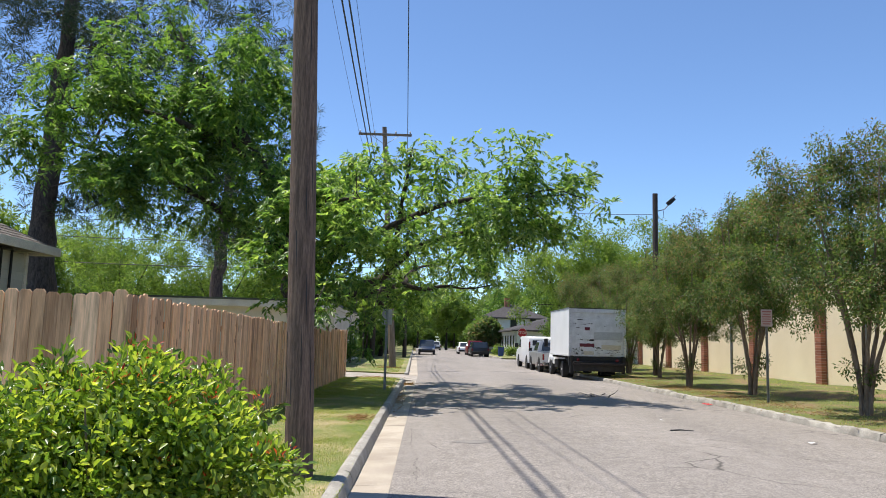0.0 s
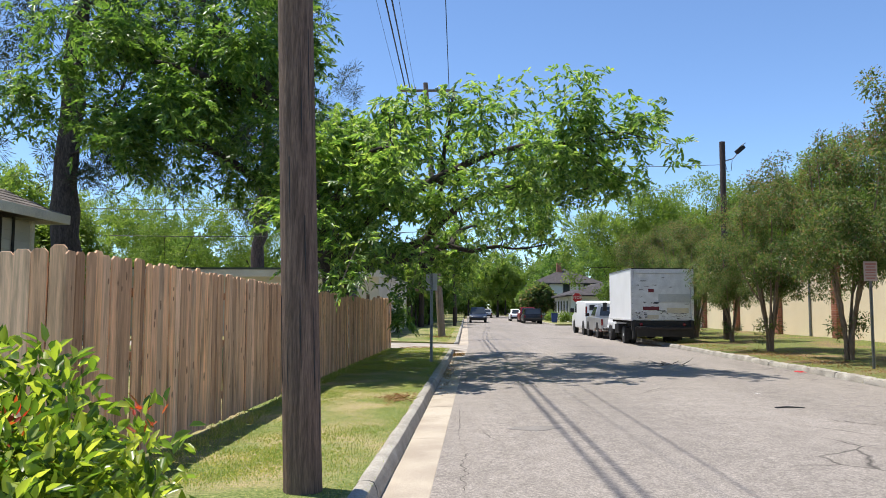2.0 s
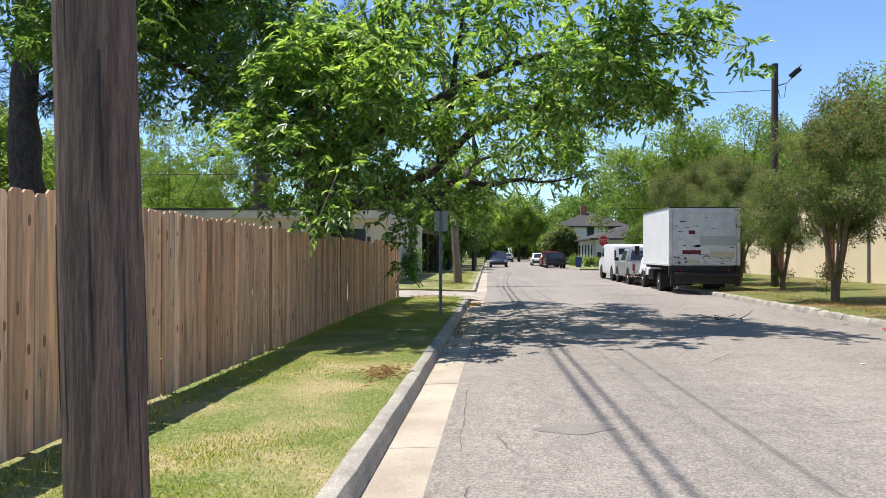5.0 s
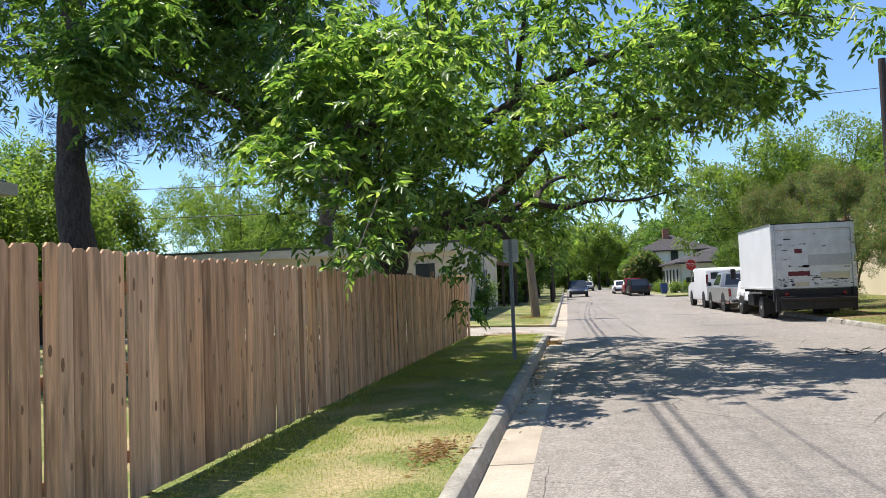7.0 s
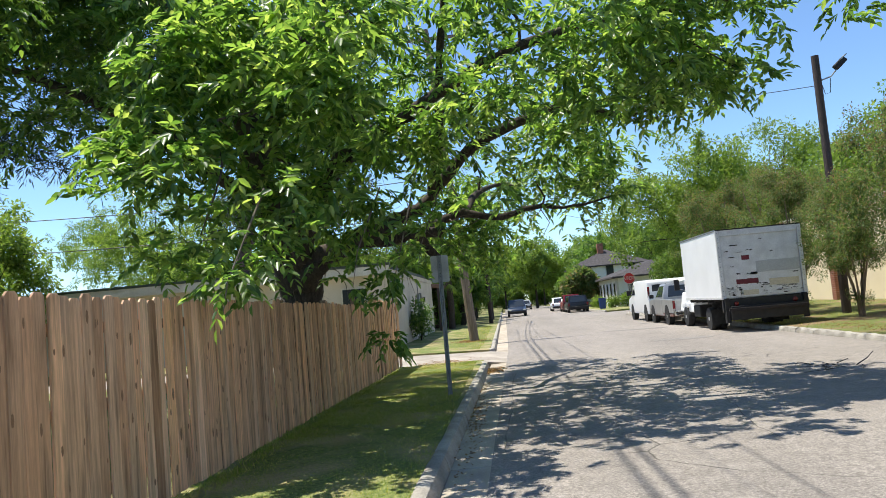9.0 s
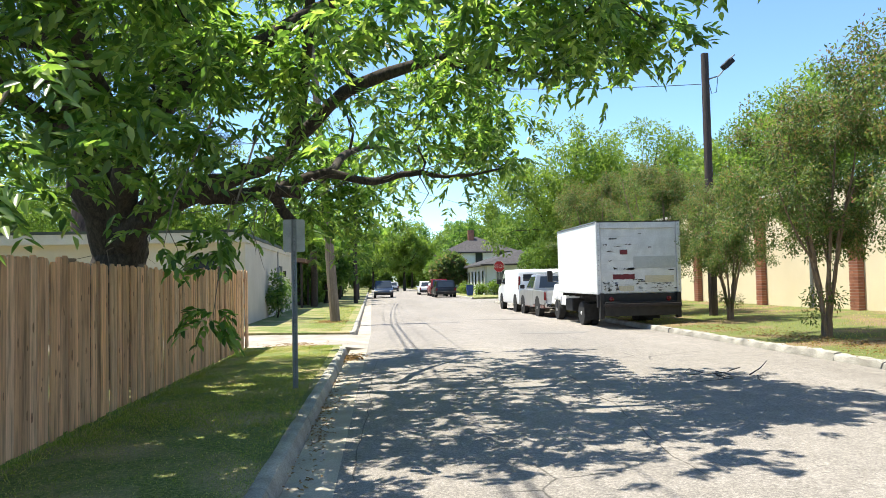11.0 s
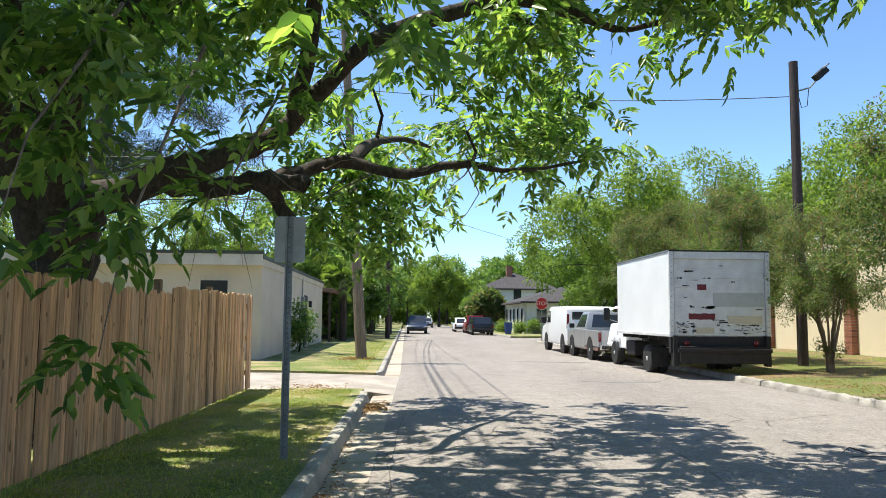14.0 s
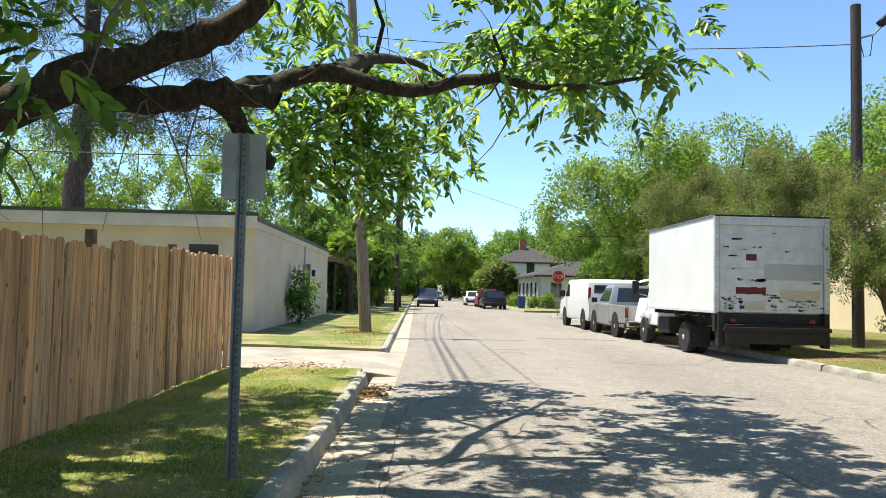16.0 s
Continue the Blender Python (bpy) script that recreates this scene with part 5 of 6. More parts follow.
GREYP = mat("grey patch", (0.45, 0.46, 0.45), (0.40, 0.41, 0.40), 3, 0.6, 0.03)
TANP = mat("yellowed patch", (0.56, 0.50, 0.36), (0.50, 0.45, 0.34), 4, 0.7, 0.03)


def patch(u0, u1, v0, v1, m, name, seed, rag=0.2, dy=-0.0065):
    """A flat torn patch on the door: u from its one side to the other, v from its top down."""
    r = random.Random(seed)
    x0, x1, z1, z0 = -BW + 2 * BW * u0, -BW + 2 * BW * u1, ZT - (ZT - ZB) * v0, ZT - (ZT - ZB) * v1
    n = 9
    j = rag * (z1 - z0)
    top = [(x0 + (x1 - x0) * i / n, z1 - r.random() * j) for i in range(n + 1)]
    bot = [(x0 + (x1 - x0) * i / n, z0 + r.random() * j) for i in range(n, -1, -1)]
    part(name, Mesh().prism(top + bot, dy, 0.002, "y"), m, door)


patch(0.28, 0.37, 0.385, 0.455, MAROON, "sticker", 1, 0.05)
patch(0.44, 0.945, 0.48, 0.65, GREYP, "patch", 2, 0.03)
patch(0.19, 0.45, 0.725, 0.805, MAROON, "sticker", 3, 0.12, -0.008)
patch(0.575, 0.92, 0.75, 0.85, TANP, "patch", 4, 0.06, -0.009)
patch(0.26, 0.44, 0.885, 0.965, TANP, "patch", 5, 0.1)
for k, (a, b, c, d) in enumerate([(0.32, 0.45, 0.63, 0.68), (0.2, 0.245, 0.625, 0.67), (0.15, 0.25, 0.22, 0.245), (0.33, 0.42, 0.30, 0.325), (0.12, 0.2, 0.395, 0.415), (0.62, 0.66, 0.34, 0.37), (0.47, 0.6, 0.82, 0.85), (0.85, 0.93, 0.665, 0.69),
                                  (0.42, 0.56, 0.795, 0.82), (0.08, 0.13, 0.30, 0.33), (0.5, 0.54, 0.16, 0.175), (0.68, 0.9, 0.855, 0.875), (0.14, 0.18, 0.53, 0.55), (0.22, 0.3, 0.33, 0.345)]):
    patch(a, b, c, d, TORN, "tear", 20 + k, 0.85)
r = random.Random(8)
for k in range(70):
    u = r.uniform(0.06, 0.24) if k % 2 else r.uniform(0.46, 0.94)
    v = r.uniform(0.81, 0.955)
    patch(u, u + r.uniform(0.01, 0.05), v, v + r.uniform(0.008, 0.03), TORN if k % 3 else GREYP, "chip", 50 + k, 0.9)
part("rear_sill", Mesh().box((0, 0.03, ZB - 0.2), (2 * BW, 0.14, 0.40)), BLACKMET, truck, "black steel rear sill", bevel=0.015)
part("lift_platform", Mesh().box((0.0, -0.08, ZB - 0.44), (2.2, 0.3, 0.42)), BLACKMET, truck, bevel=0.02)
part("bumper_rail", Mesh().box((0, -0.28, ZB - 0.33), (2.36, 0.06, 0.09)), mat("rusty dark steel", (0.035, 0.025, 0.022), (0.02, 0.018, 0.018), 6, 0.85, 0.1), truck, bevel=0.01)
for s in (-1, 1):
    part("tail_lamp", Mesh().lathe([(0.075, 0), (0.07, -0.03), (0.04, -0.045)], (s * 0.88, -0.04, ZB - 0.16), "y", 14), REDLAMP, truck, smooth=True)
    part("frame_rail", Mesh().box((s * 0.42, 3.2, 0.78), (0.09, 6.2, 0.2)), BLACKMET, truck)
    part("mud_flap", Mesh().box((s * 0.98, 1.62, 0.45), (0.5, 0.015, 0.5)), RUBBER, truck)
    part("lift_post", Mesh().box((s * 1.17, -0.03, ZB - 0.35), (0.12, 0.2, 0.75)), BLACKMET, truck, bevel=0.01)
    wheel(truck, s * 1.03, 2.25, 0.385, 0.24, s, True)
    wheel(truck, s * 0.76, 2.25, 0.385, 0.22, s, True)
    wheel(truck, s * 0.93, 5.9, 0.385, 0.25, s)
for k in range(6):
    part("cross_beam", Mesh().box((0, 0.35 + 0.8 * k, ZB - 0.06), (2.4, 0.08, 0.1)), BLACKMET, truck)
part("axle", Mesh().tube([(-1.0, 2.25, 0.4), (1.0, 2.25, 0.4)], 0.07, 10), BLACKMET, truck)
part("differential", Mesh().lathe([(0.05, -0.2), (0.17, -0.12), (0.19, 0), (0.17, 0.12), (0.05, 0.2)], (0, 2.2, 0.42), "x", 14), BLACKMET, truck, smooth=True)
part("fuel_tank", Mesh().box((-0.9, 3.9, 0.62), (0.45, 0.9, 0.42)), BLACKMET, truck, bevel=0.05)
cab = part("cab", hull(Mesh(), 1.0, 4.85, 6.25, 0.55, 0.86, 4.95, 5.75, 2.08), WHITEPAINT, truck, bevel=0.06)
part("hood", hull(Mesh(), 0.98, 6.2, 7.2, 0.55, 0.86, 6.15, 7.05, 1.32), WHITEPAINT, truck, bevel=0.07)
part("side_window", pane_on((-1.0, 6.25, 0.55), (-1.0, 4.85, 0.55), (-0.86, 4.95, 2.08), (-0.86, 5.75, 2.08), 0.18, 0.9, 0.6, 0.93), GLASS, cab)
part("front_bumper", Mesh().box((0, 7.25, 0.62), (2.0, 0.14, 0.25)), CHROME, truck, bevel=0.03)
for s in (-1, 1):
    part("fender", Mesh().box((s * 0.95, 5.9, 0.82), (0.2, 1.05, 0.22)), WHITEPAINT, truck, bevel=0.07)
    m = part("mirror", Mesh().box((s * 1.28, 5.95, 1.62), (0.2, 0.1, 0.42)), BLACKMET, truck, bevel=0.03)
    part("mirror_arm", Mesh().tube([(s * 1.2, 5.95, 1.78), (s * 0.93, 5.85, 1.85)], 0.014, 6), CHROME, m)
    part("mirror_arm", Mesh().tube([(s * 1.2, 5.95, 1.45), (s * 0.95, 5.85, 1.38)], 0.014, 6), CHROME, m)


# ---- pickup, van and cars ----
def car(name, loc, rz, paint, L, W, H, label, category, kind="suv", wheel_r=0.34):
    """A car seen from afar: a shaped lower body, a tapered cabin with panes, bumpers, lamps and wheels; its rear is at y = 0."""
    c = thing(name, loc, label, category, rz)
    h = W / 2
    belt = H * 0.56
    out = [(0.03, 0.32), (0.0, 0.55), (0.05, belt), (L - 1.15, belt), (L - 0.2, belt * 0.86), (L - 0.02, belt * 0.66), (L, 0.42), (L - 0.08, 0.26), (0.12, 0.26)]
    part("body", Mesh().prism(out, -h, h, "x"), paint, c, bevel=0.07, smooth=True)
    yb = L - 1.2
    y_end = 0.06 if kind in ("suv", "van") else 0.7
    dims = (h - 0.04, y_end, yb, belt - 0.03, h - 0.17, y_end + (0.22 if kind != "sedan" else 0.6), yb - 0.75, H)
    hb, y0, y1, zb, ht, ya, yc, zt = dims
    cabin = part("cabin", hull(Mesh(), *dims), paint, c, bevel=0.06, smooth=True)
    v = [(-hb, y0, zb), (hb, y0, zb), (hb, y1, zb), (-hb, y1, zb), (-ht, ya, zt), (ht, ya, zt), (ht, yc, zt), (-ht, yc, zt)]
    part("rear_window", pane_on(v[0], v[1], v[5], v[4], 0.1, 0.9, 0.18, 0.86), GLASS, cabin)
    part("windscreen", pane_on(v[2], v[3], v[7], v[6], 0.06, 0.94, 0.12, 0.9), GLASS, cabin)
    for (a, b, cc, d) in ((v[1], v[2], v[6], v[5]), (v[3], v[0], v[4], v[7])):
        for u0, u1 in ((0.06, 0.33), (0.36, 0.62), (0.65, 0.93)):
            part("side_window", pane_on(a, b, cc, d, u0, u1, 0.2, 0.86), GLASS, cabin)
    part("rear_bumper", Mesh().box((0, -0.02, 0.45), (W - 0.06, 0.14, 0.22)), BLACKMET, c, bevel=0.04)
    part("front_bumper", Mesh().box((0, L, 0.42), (W - 0.08, 0.14, 0.22)), BLACKMET, c, bevel=0.04)
    for s in (-1, 1):
        part("tail_lamp", Mesh().box((s * (h - 0.1), 0.0, belt - 0.12), (0.16, 0.06, 0.26)), REDLAMP, c, bevel=0.02)
        part("headlamp", Mesh().box((s * (h - 0.22), L - 0.06, belt * 0.72), (0.3, 0.12, 0.14)), CHROME, c, bevel=0.03)
        part("mirror", Mesh().box((s * (h + 0.07), yb - 0.25, belt + 0.08), (0.16, 0.08, 0.13)), paint, c, bevel=0.03)
        for y in (0.85, L - 0.9):
            wheel(c, s * (h - 0.11), y, wheel_r, 0.22, s)
            part("wheel_arch", Mesh().lathe([(wheel_r + 0.07, 0.0), (wheel_r + 0.07, s * 0.012), (wheel_r, s * 0.014)], (s * (h - 0.004), y, wheel_r), "x", 20), BLACKMET, c)
    return c


DARKBLUE = plain("dark blue car paint", (0.012, 0.022, 0.05), 0.3)
BLACKCAR = plain("black car paint", (0.012, 0.012, 0.015), 0.28)
REDCAR = plain("red car paint", (0.2, 0.012, 0.014), 0.3)
car("suv", (1.35, 89.2, -0.03), 180, DARKBLUE, 4.5, 1.85, 1.65, "dark blue car standing by the far kerb", "car")
car("car", (6.9, 80.5, -0.03), 0, BLACKCAR, 4.7, 1.9, 1.55, "black car parked at the far kerb", "car")
car("car", (6.9, 87.0, -0.03), 0, REDCAR, 4.6, 1.85, 1.7, "red car parked behind a black car", "car")
car("car", (6.3, 94.5, -0.03), 0, VANWHITE, 4.6, 1.85, 1.5, "white car in the far street", "car", "sedan")
car("car", (3.4, 128, -0.03), 0, SILVER, 4.6, 1.85, 1.5, "pale car far down the street", "car", "sedan")

pickup = thing("pickup_truck", (7.85, 41.15, -0.03), "silver pickup truck with rusty flanks parked at kerb", "pickup")
part("bed_side", Mesh().prism([(0.02, 0.5), (0.0, 1.05), (2.1, 1.08), (2.1, 0.5)], -0.95, -0.87, "x"), SILVER, pickup, bevel=0.03)
part("bed_side", Mesh().prism([(0.02, 0.5), (0.0, 1.05), (2.1, 1.08), (2.1, 0.5)], 0.87, 0.95, "x"), SILVER, pickup, bevel=0.03)
part("bed_floor", Mesh().box((0, 1.05, 0.58), (1.74, 2.06, 0.06)), BLACKMET, pickup)
tg = part("tailgate", Mesh().box((0, 0.03, 0.80), (1.72, 0.07, 0.52)), SILVER, pickup, bevel=0.02)
part("tailgate_handle", Mesh().box((0, -0.012, 0.93), (0.24, 0.02, 0.08)), BLACKMET, tg)
part("rear_bumper", Mesh().box((0, -0.1, 0.50), (1.84, 0.2, 0.2)), CHROME, pickup, "chrome step bumper", bevel=0.03)
part("lower_body", Mesh().prism([(2.1, 0.38), (2.1, 1.08), (4.0, 1.1), (4.95, 1.02), (5.0, 0.5), (4.9, 0.38)], -0.95, 0.95, "x"), SILVER, pickup, bevel=0.06)
part("sill", Mesh().box((0, 2.4, 0.42), (1.86, 4.4, 0.12)), mat("rust-brown sill", (0.17, 0.07, 0.05), (0.3, 0.25, 0.23), 4, 0.8, 0.1), pickup)
pc = part("cab", hull(Mesh(), 0.9, 2.1, 3.95, 1.05, 0.72, 2.28, 3.3, 1.72), SILVER, pickup, bevel=0.06, smooth=True)
v = [(-0.9, 2.1, 1.05), (0.9, 2.1, 1.05), (0.9, 3.95, 1.05), (-0.9, 3.95, 1.05), (-0.72, 2.28, 1.72), (0.72, 2.28, 1.72), (0.72, 3.3, 1.72), (-0.72, 3.3, 1.72)]
part("rear_window", pane_on(v[0], v[1], v[5], v[4], 0.12, 0.88, 0.15, 0.86), GLASS, pc)
part("windscreen", pane_on(v[2], v[3], v[7], v[6], 0.06, 0.94, 0.1, 0.9), GLASS, pc)
for q in ((v[1], v[2], v[6], v[5]), (v[3], v[0], v[4], v[7])):
    part("side_window", pane_on(*q, 0.12, 0.88, 0.16, 0.86), GLASS, pc)
for s in (-1, 1):
    part("tail_lamp", Mesh().box((s * 0.91, 0.0, 0.84), (0.1, 0.05, 0.32)), REDLAMP, pickup, bevel=0.015)
    part("mirror", Mesh().box((s * 1.06, 3.7, 1.2), (0.2, 0.08, 0.17)), BLACKMET, pickup, bevel=0.03)
    for y in (1.25, 4.2):
        wheel(pickup, s * 0.84, y, 0.36, 0.23, s)
        part("wheel_arch", Mesh().lathe([(0.44, 0.0), (0.44, s * 0.012), (0.36, s * 0.014)], (s * 0.946, y, 0.40), "x", 20), BLACKMET, pickup)

van = thing("van", (7.92, 46.45, -0.03), "plain white cargo van parked at kerb", "van")
out = [(0.05, 0.4), (0.0, 0.6), (0.04, 1.2), (0.14, 1.9), (0.3, 1.98), (3.6, 2.0), (3.9, 1.92), (4.75, 1.28), (5.6, 1.12), (5.75, 0.95), (5.8, 0.5), (5.7, 0.36), (0.2, 0.36)]
vb = part("body", Mesh().prism(out, -0.98, 0.98, "x"), VANWHITE, van, bevel=0.09, smooth=True)
for s in (-1, 1):
    part("tail_lamp", Mesh().box((s * 0.93, 0.075, 1.35), (0.1, 0.06, 0.62), 0, 8), REDLAMP, van, bevel=0.02)
    part("side_window", Mesh().prism([(3.55, 1.3), (4.45, 1.3), (3.85, 1.82), (3.55, 1.82)], s * 0.975, s * 0.99, "x"), GLASS, vb)
    part("rear_window", Mesh().box((s * 0.42, 0.075, 1.52), (0.66, 0.03, 0.46), 0, 8), GLASS, vb)
    part("mirror", Mesh().box((s * 1.15, 4.35, 1.42), (0.24, 0.12, 0.28)), BLACKMET, van, bevel=0.04)
    for y in (0.95, 4.65):
        wheel(van, s * 0.86, y, 0.37, 0.23, s)
        part("wheel_arch", Mesh().lathe([(0.44, 0.0), (0.44, s * 0.012), (0.36, s * 0.014)], (s * 0.977, y, 0.40), "x", 20), BLACKMET, van)
part("windscreen", pane_on((0.9, 4.74, 1.29), (-0.9, 4.74, 1.29), (-0.85, 3.92, 1.91), (0.85, 3.92, 1.91), 0.04, 0.96, 0.06, 0.92), GLASS, vb)
part("rear_bumper", Mesh().box((0, -0.03, 0.48), (1.9, 0.16, 0.2)), BLACKMET, van, bevel=0.03)

# ---- signs ----
post = thing("sign_post", (-0.86, 22.85, 0.03), "grey perforated steel post with a bare sign back", "sign")
u = [(-0.038, 0.0), (-0.022, 0.0), (-0.014, 0.03), (0.014, 0.03), (0.022, 0.0), (0.038, 0.0), (0.038, 0.004), (0.024, 0.004), (0.016, 0.036), (-0.016, 0.036), (-0.024, 0.004), (-0.038, 0.004)]
me = Mesh().prism(u, -0.3, 2.38, "z")
pst = part("post", me, GALV, post)
for k in range(44):
    part("hole", Mesh().lathe([(0.006, 0.0), (0.006, 0.002)], (0, 0.0285, 0.12 + 0.05 * k), "y", 8), DARKIN, pst)
    part("hole", Mesh().lathe([(0.006, 0.0), (0.006, -0.002)], (0, 0.030, 0.12 + 0.05 * k), "y", 8), DARKIN, pst)
panel = part("sign_plate", Mesh().prism([(-0.152, 1.94), (-0.132, 1.92), (0.132, 1.92), (0.152, 1.94), (0.152, 2.36), (0.132, 2.38), (-0.132, 2.38), (-0.152, 2.36)], 0.037, 0.041, "y"), ALU, post, "bare aluminium back of a small sign")
for z in (1.97, 2.32):
    part("bolt", Mesh().lathe([(0.012, 0.0), (0.012, -0.012), (0.006, -0.014)], (0, 0.03, z), "y", 6), GALV, panel)

FADED = plain("faded red print", (0.42, 0.16, 0.14), 0.6)
nop = thing("parking_sign", (9.5, 20.35, 0.1), "small white sign with red lines on a grey post", "sign")
part("post", Mesh().prism([(a, b * 0.8) for a, b in u], -0.3, 2.5, "z"), GALV, nop)
# white plate: pinkish from faded print, and the tree shade darkened into its colour
pl = part("sign_plate", Mesh().box((0, -0.012, 2.27), (0.31, 0.004, 0.46)), plain("faded shade-toned sign face", (0.5, 0.38, 0.35), 0.6), nop)
for k, (z, w_, h) in enumerate([(2.44, 0.25, 0.05), (2.37, 0.2, 0.035), (2.30, 0.25, 0.04), (2.24, 0.22, 0.03), (2.18, 0.25, 0.03), (2.11, 0.2, 0.04)]):
    part("text_bar", Mesh().box((0, -0.016, z), (w_, 0.003, h * 0.7)), FADED, pl)

stop = thing("stop_sign", (8.85, 63.0, 0.08), "red octagonal stop sign on a steel post", "stop sign")
part("post", Mesh().box((0, 0, 1.2), (0.05, 0.05, 2.7)), GALV, stop)
octo = [(0.406 * math.cos(math.pi / 8 + k * math.pi / 4), 2.3 + 0.406 * math.sin(math.pi / 8 + k * math.pi / 4)) for k in range(8)]
rim = part("sign_plate", Mesh().prism(octo, -0.034, -0.03, "y"), SIGNWHITE, stop)
part("sign_face", Mesh().prism([(x * 0.94, 2.3 + (z - 2.3) * 0.94) for x, z in octo], -0.038, -0.0345, "y"), SIGNRED, rim)
txt = bpy.data.curves.new("word", "FONT")
txt.body, txt.size, txt.align_x, txt.align_y, txt.extrude = "STOP", 0.33, "CENTER", "CENTER", 0.002
tmp = new("word", txt)
bpy.context.view_layer.update()
md = bpy.data.meshes.new_from_object(tmp.evaluated_get(bpy.context.evaluated_depsgraph_get()))
bpy.data.objects.remove(tmp)
md.materials.clear()
md.materials.append(SIGNWHITE)
word = new("word", md)
word.parent = rim
word.matrix_basis = pose(0, -0.041, 2.3, 90, 0, 0)

binn = thing("wheelie_bin", (8.95, 79.5, 0.08), "blue plastic wheeled bin at the far kerb", "bin")
part("body", hull(Mesh(), 0.24, -0.25, 0.25, 0.05, 0.3, -0.32, 0.32, 0.95), plain("blue plastic", (0.02, 0.05, 0.2), 0.5), binn, bevel=0.02)
part("lid", Mesh().box((0, 0, 0.99), (0.64, 0.68, 0.07)), plain("dark blue plastic", (0.015, 0.035, 0.13), 0.5), binn, bevel=0.02)

# ---- cream wall with brick pilasters ----
wall = tagged(part("wall_right", Mesh().box((16.05, 31, 2.35), (0.5, 54, 4.3)), STUCCO), "long cream stucco wall with brick pilasters", "wall", kind="structure")
part("coping", Mesh().box((16.05, 31, 4.55), (0.62, 54.2, 0.1)), TRIM, wall)
bd = data_of("brick", Mesh().box((0, 0, 0), (0.235, 0.225, 0.088)), BRICK, bevel=0.005)
for k, y in enumerate((11.4, 17.3, 23.2, 29.1, 35.0, 41.0, 46.9, 52.9)):
    core = part("pilaster", Mesh().box((15.71, y, 2.35), (0.20, 0.44, 4.3)), mat("mortar", (0.42, 0.36, 0.3), (0.34, 0.29, 0.25), 5, 0.95, 0.2) if k == 0 else mortar, wall, "red brick pilaster")
    mortar = core.data.materials[0]
    if k in (3, 4, 5):
        for j in range(43):
            for s in ((-1, 1) if j % 2 == 0 else (0,)):
                b = new("brick", bd)
                b.parent = core
                b.matrix_basis = pose(15.695, y + s * 0.117, 0.30 + 0.1 * j) if s else pose(15.695, y, 0.30 + 0.1 * j) @ Matrix.Diagonal((1, 2.0, 1, 1))
    else:
        me = Mesh()
        for j in range(43):
            me.box((15.695, y, 0.30 + 0.1 * j), (0.235, 0.45, 0.088))
        tagged(part("brickwork", me, BRICK, core), kind="stuff")
for y in (37.6, 26.2):
    part("downpipe", Mesh().tube([(15.74, y, 0.25), (15.74, y, 4.4)], 0.055, 8), GALV, wall)

# ---- low flat-roofed building ----
low = thing("low_building", (0, 0, 0), "low beige flat-roofed building behind the fence", "building")
X0, X1, Y0, Y1 = -22.0, -4.15, 39.0, 56.0
part("front_wall", Mesh().box(((X0 + X1) / 2, Y0 + 0.12, 1.54), (X1 - X0, 0.24, 2.88)), BEIGE, low)
part("side_wall", Mesh().box((X1 - 0.12, (Y0 + Y1) / 2 + 0.12, 1.54), (0.24, Y1 - Y0 - 0.24, 2.88)), BEIGE, low)
part("back_wall", Mesh().box(((X0 + X1) / 2 - 0.12, Y1 - 0.12, 1.54), (X1 - X0 - 0.24, 0.24, 2.88)), BEIGE, low)
part("end_wall", Mesh().box((X0 + 0.12, (Y0 + Y1) / 2, 1.54), (0.24, Y1 - Y0 - 0.48, 2.88)), BEIGE, low)
rf = part("roof", Mesh().box(((X0 + X1) / 2, (Y0 + Y1) / 2 - 0.15, 3.08), (X1 - X0 + 0.1, Y1 - Y0 + 0.35, 0.2)), BEIGE, low)
part("fascia", Mesh().box(((X0 + X1) / 2, Y0 - 0.36, 3.14), (X1 - X0 + 0.14, 0.05, 0.34)), TRIM, rf)
part("roof_edge", Mesh().box(((X0 + X1) / 2, Y0 - 0.34, 3.36), (X1 - X0 + 0.2, 0.14, 0.10)), ROOFEDGE, rf, "dark green metal roof edge")
part("roof_edge", Mesh().box((X1 + 0.02, (Y0 + Y1) / 2 - 0.1, 3.24), (0.12, Y1 - Y0 + 0.3, 0.12)), ROOFEDGE, rf)
wn = part("window", Mesh().box((-5.6, Y0 - 0.01, 2.15), (0.95, 0.06, 0.85)), TRIM, low)
part("pane", Mesh().box((-5.6, Y0 - 0.042, 2.15), (0.82, 0.02, 0.72)), GLASS, wn)
dr = part("door", Mesh().box((X1 + 0.01, 49.2, 1.25), (0.06, 0.95, 2.2)), DARKIN, low, "black door in the side wall")
part("door_handle", Mesh().lathe([(0.03, 0), (0.035, 0.03), (0.02, 0.05)], (X1 + 0.04, 48.85, 1.15), "x", 10), CHROME, dr)
part("meter_box", Mesh().box((X1 + 0.06, 47.9, 2.0), (0.14, 0.3, 0.55)), GALV, low, bevel=0.015)
part("conduit", Mesh().tube([(X1 + 0.05, 47.9, 2.2), (X1 + 0.05, 47.9, 3.05)], 0.025, 8), GALV, low)
part("wall_lamp", Mesh().box((X1 + 0.07, 50.4, 2.0), (0.14, 0.14, 0.28)), BLACKMET, low, bevel=0.02)

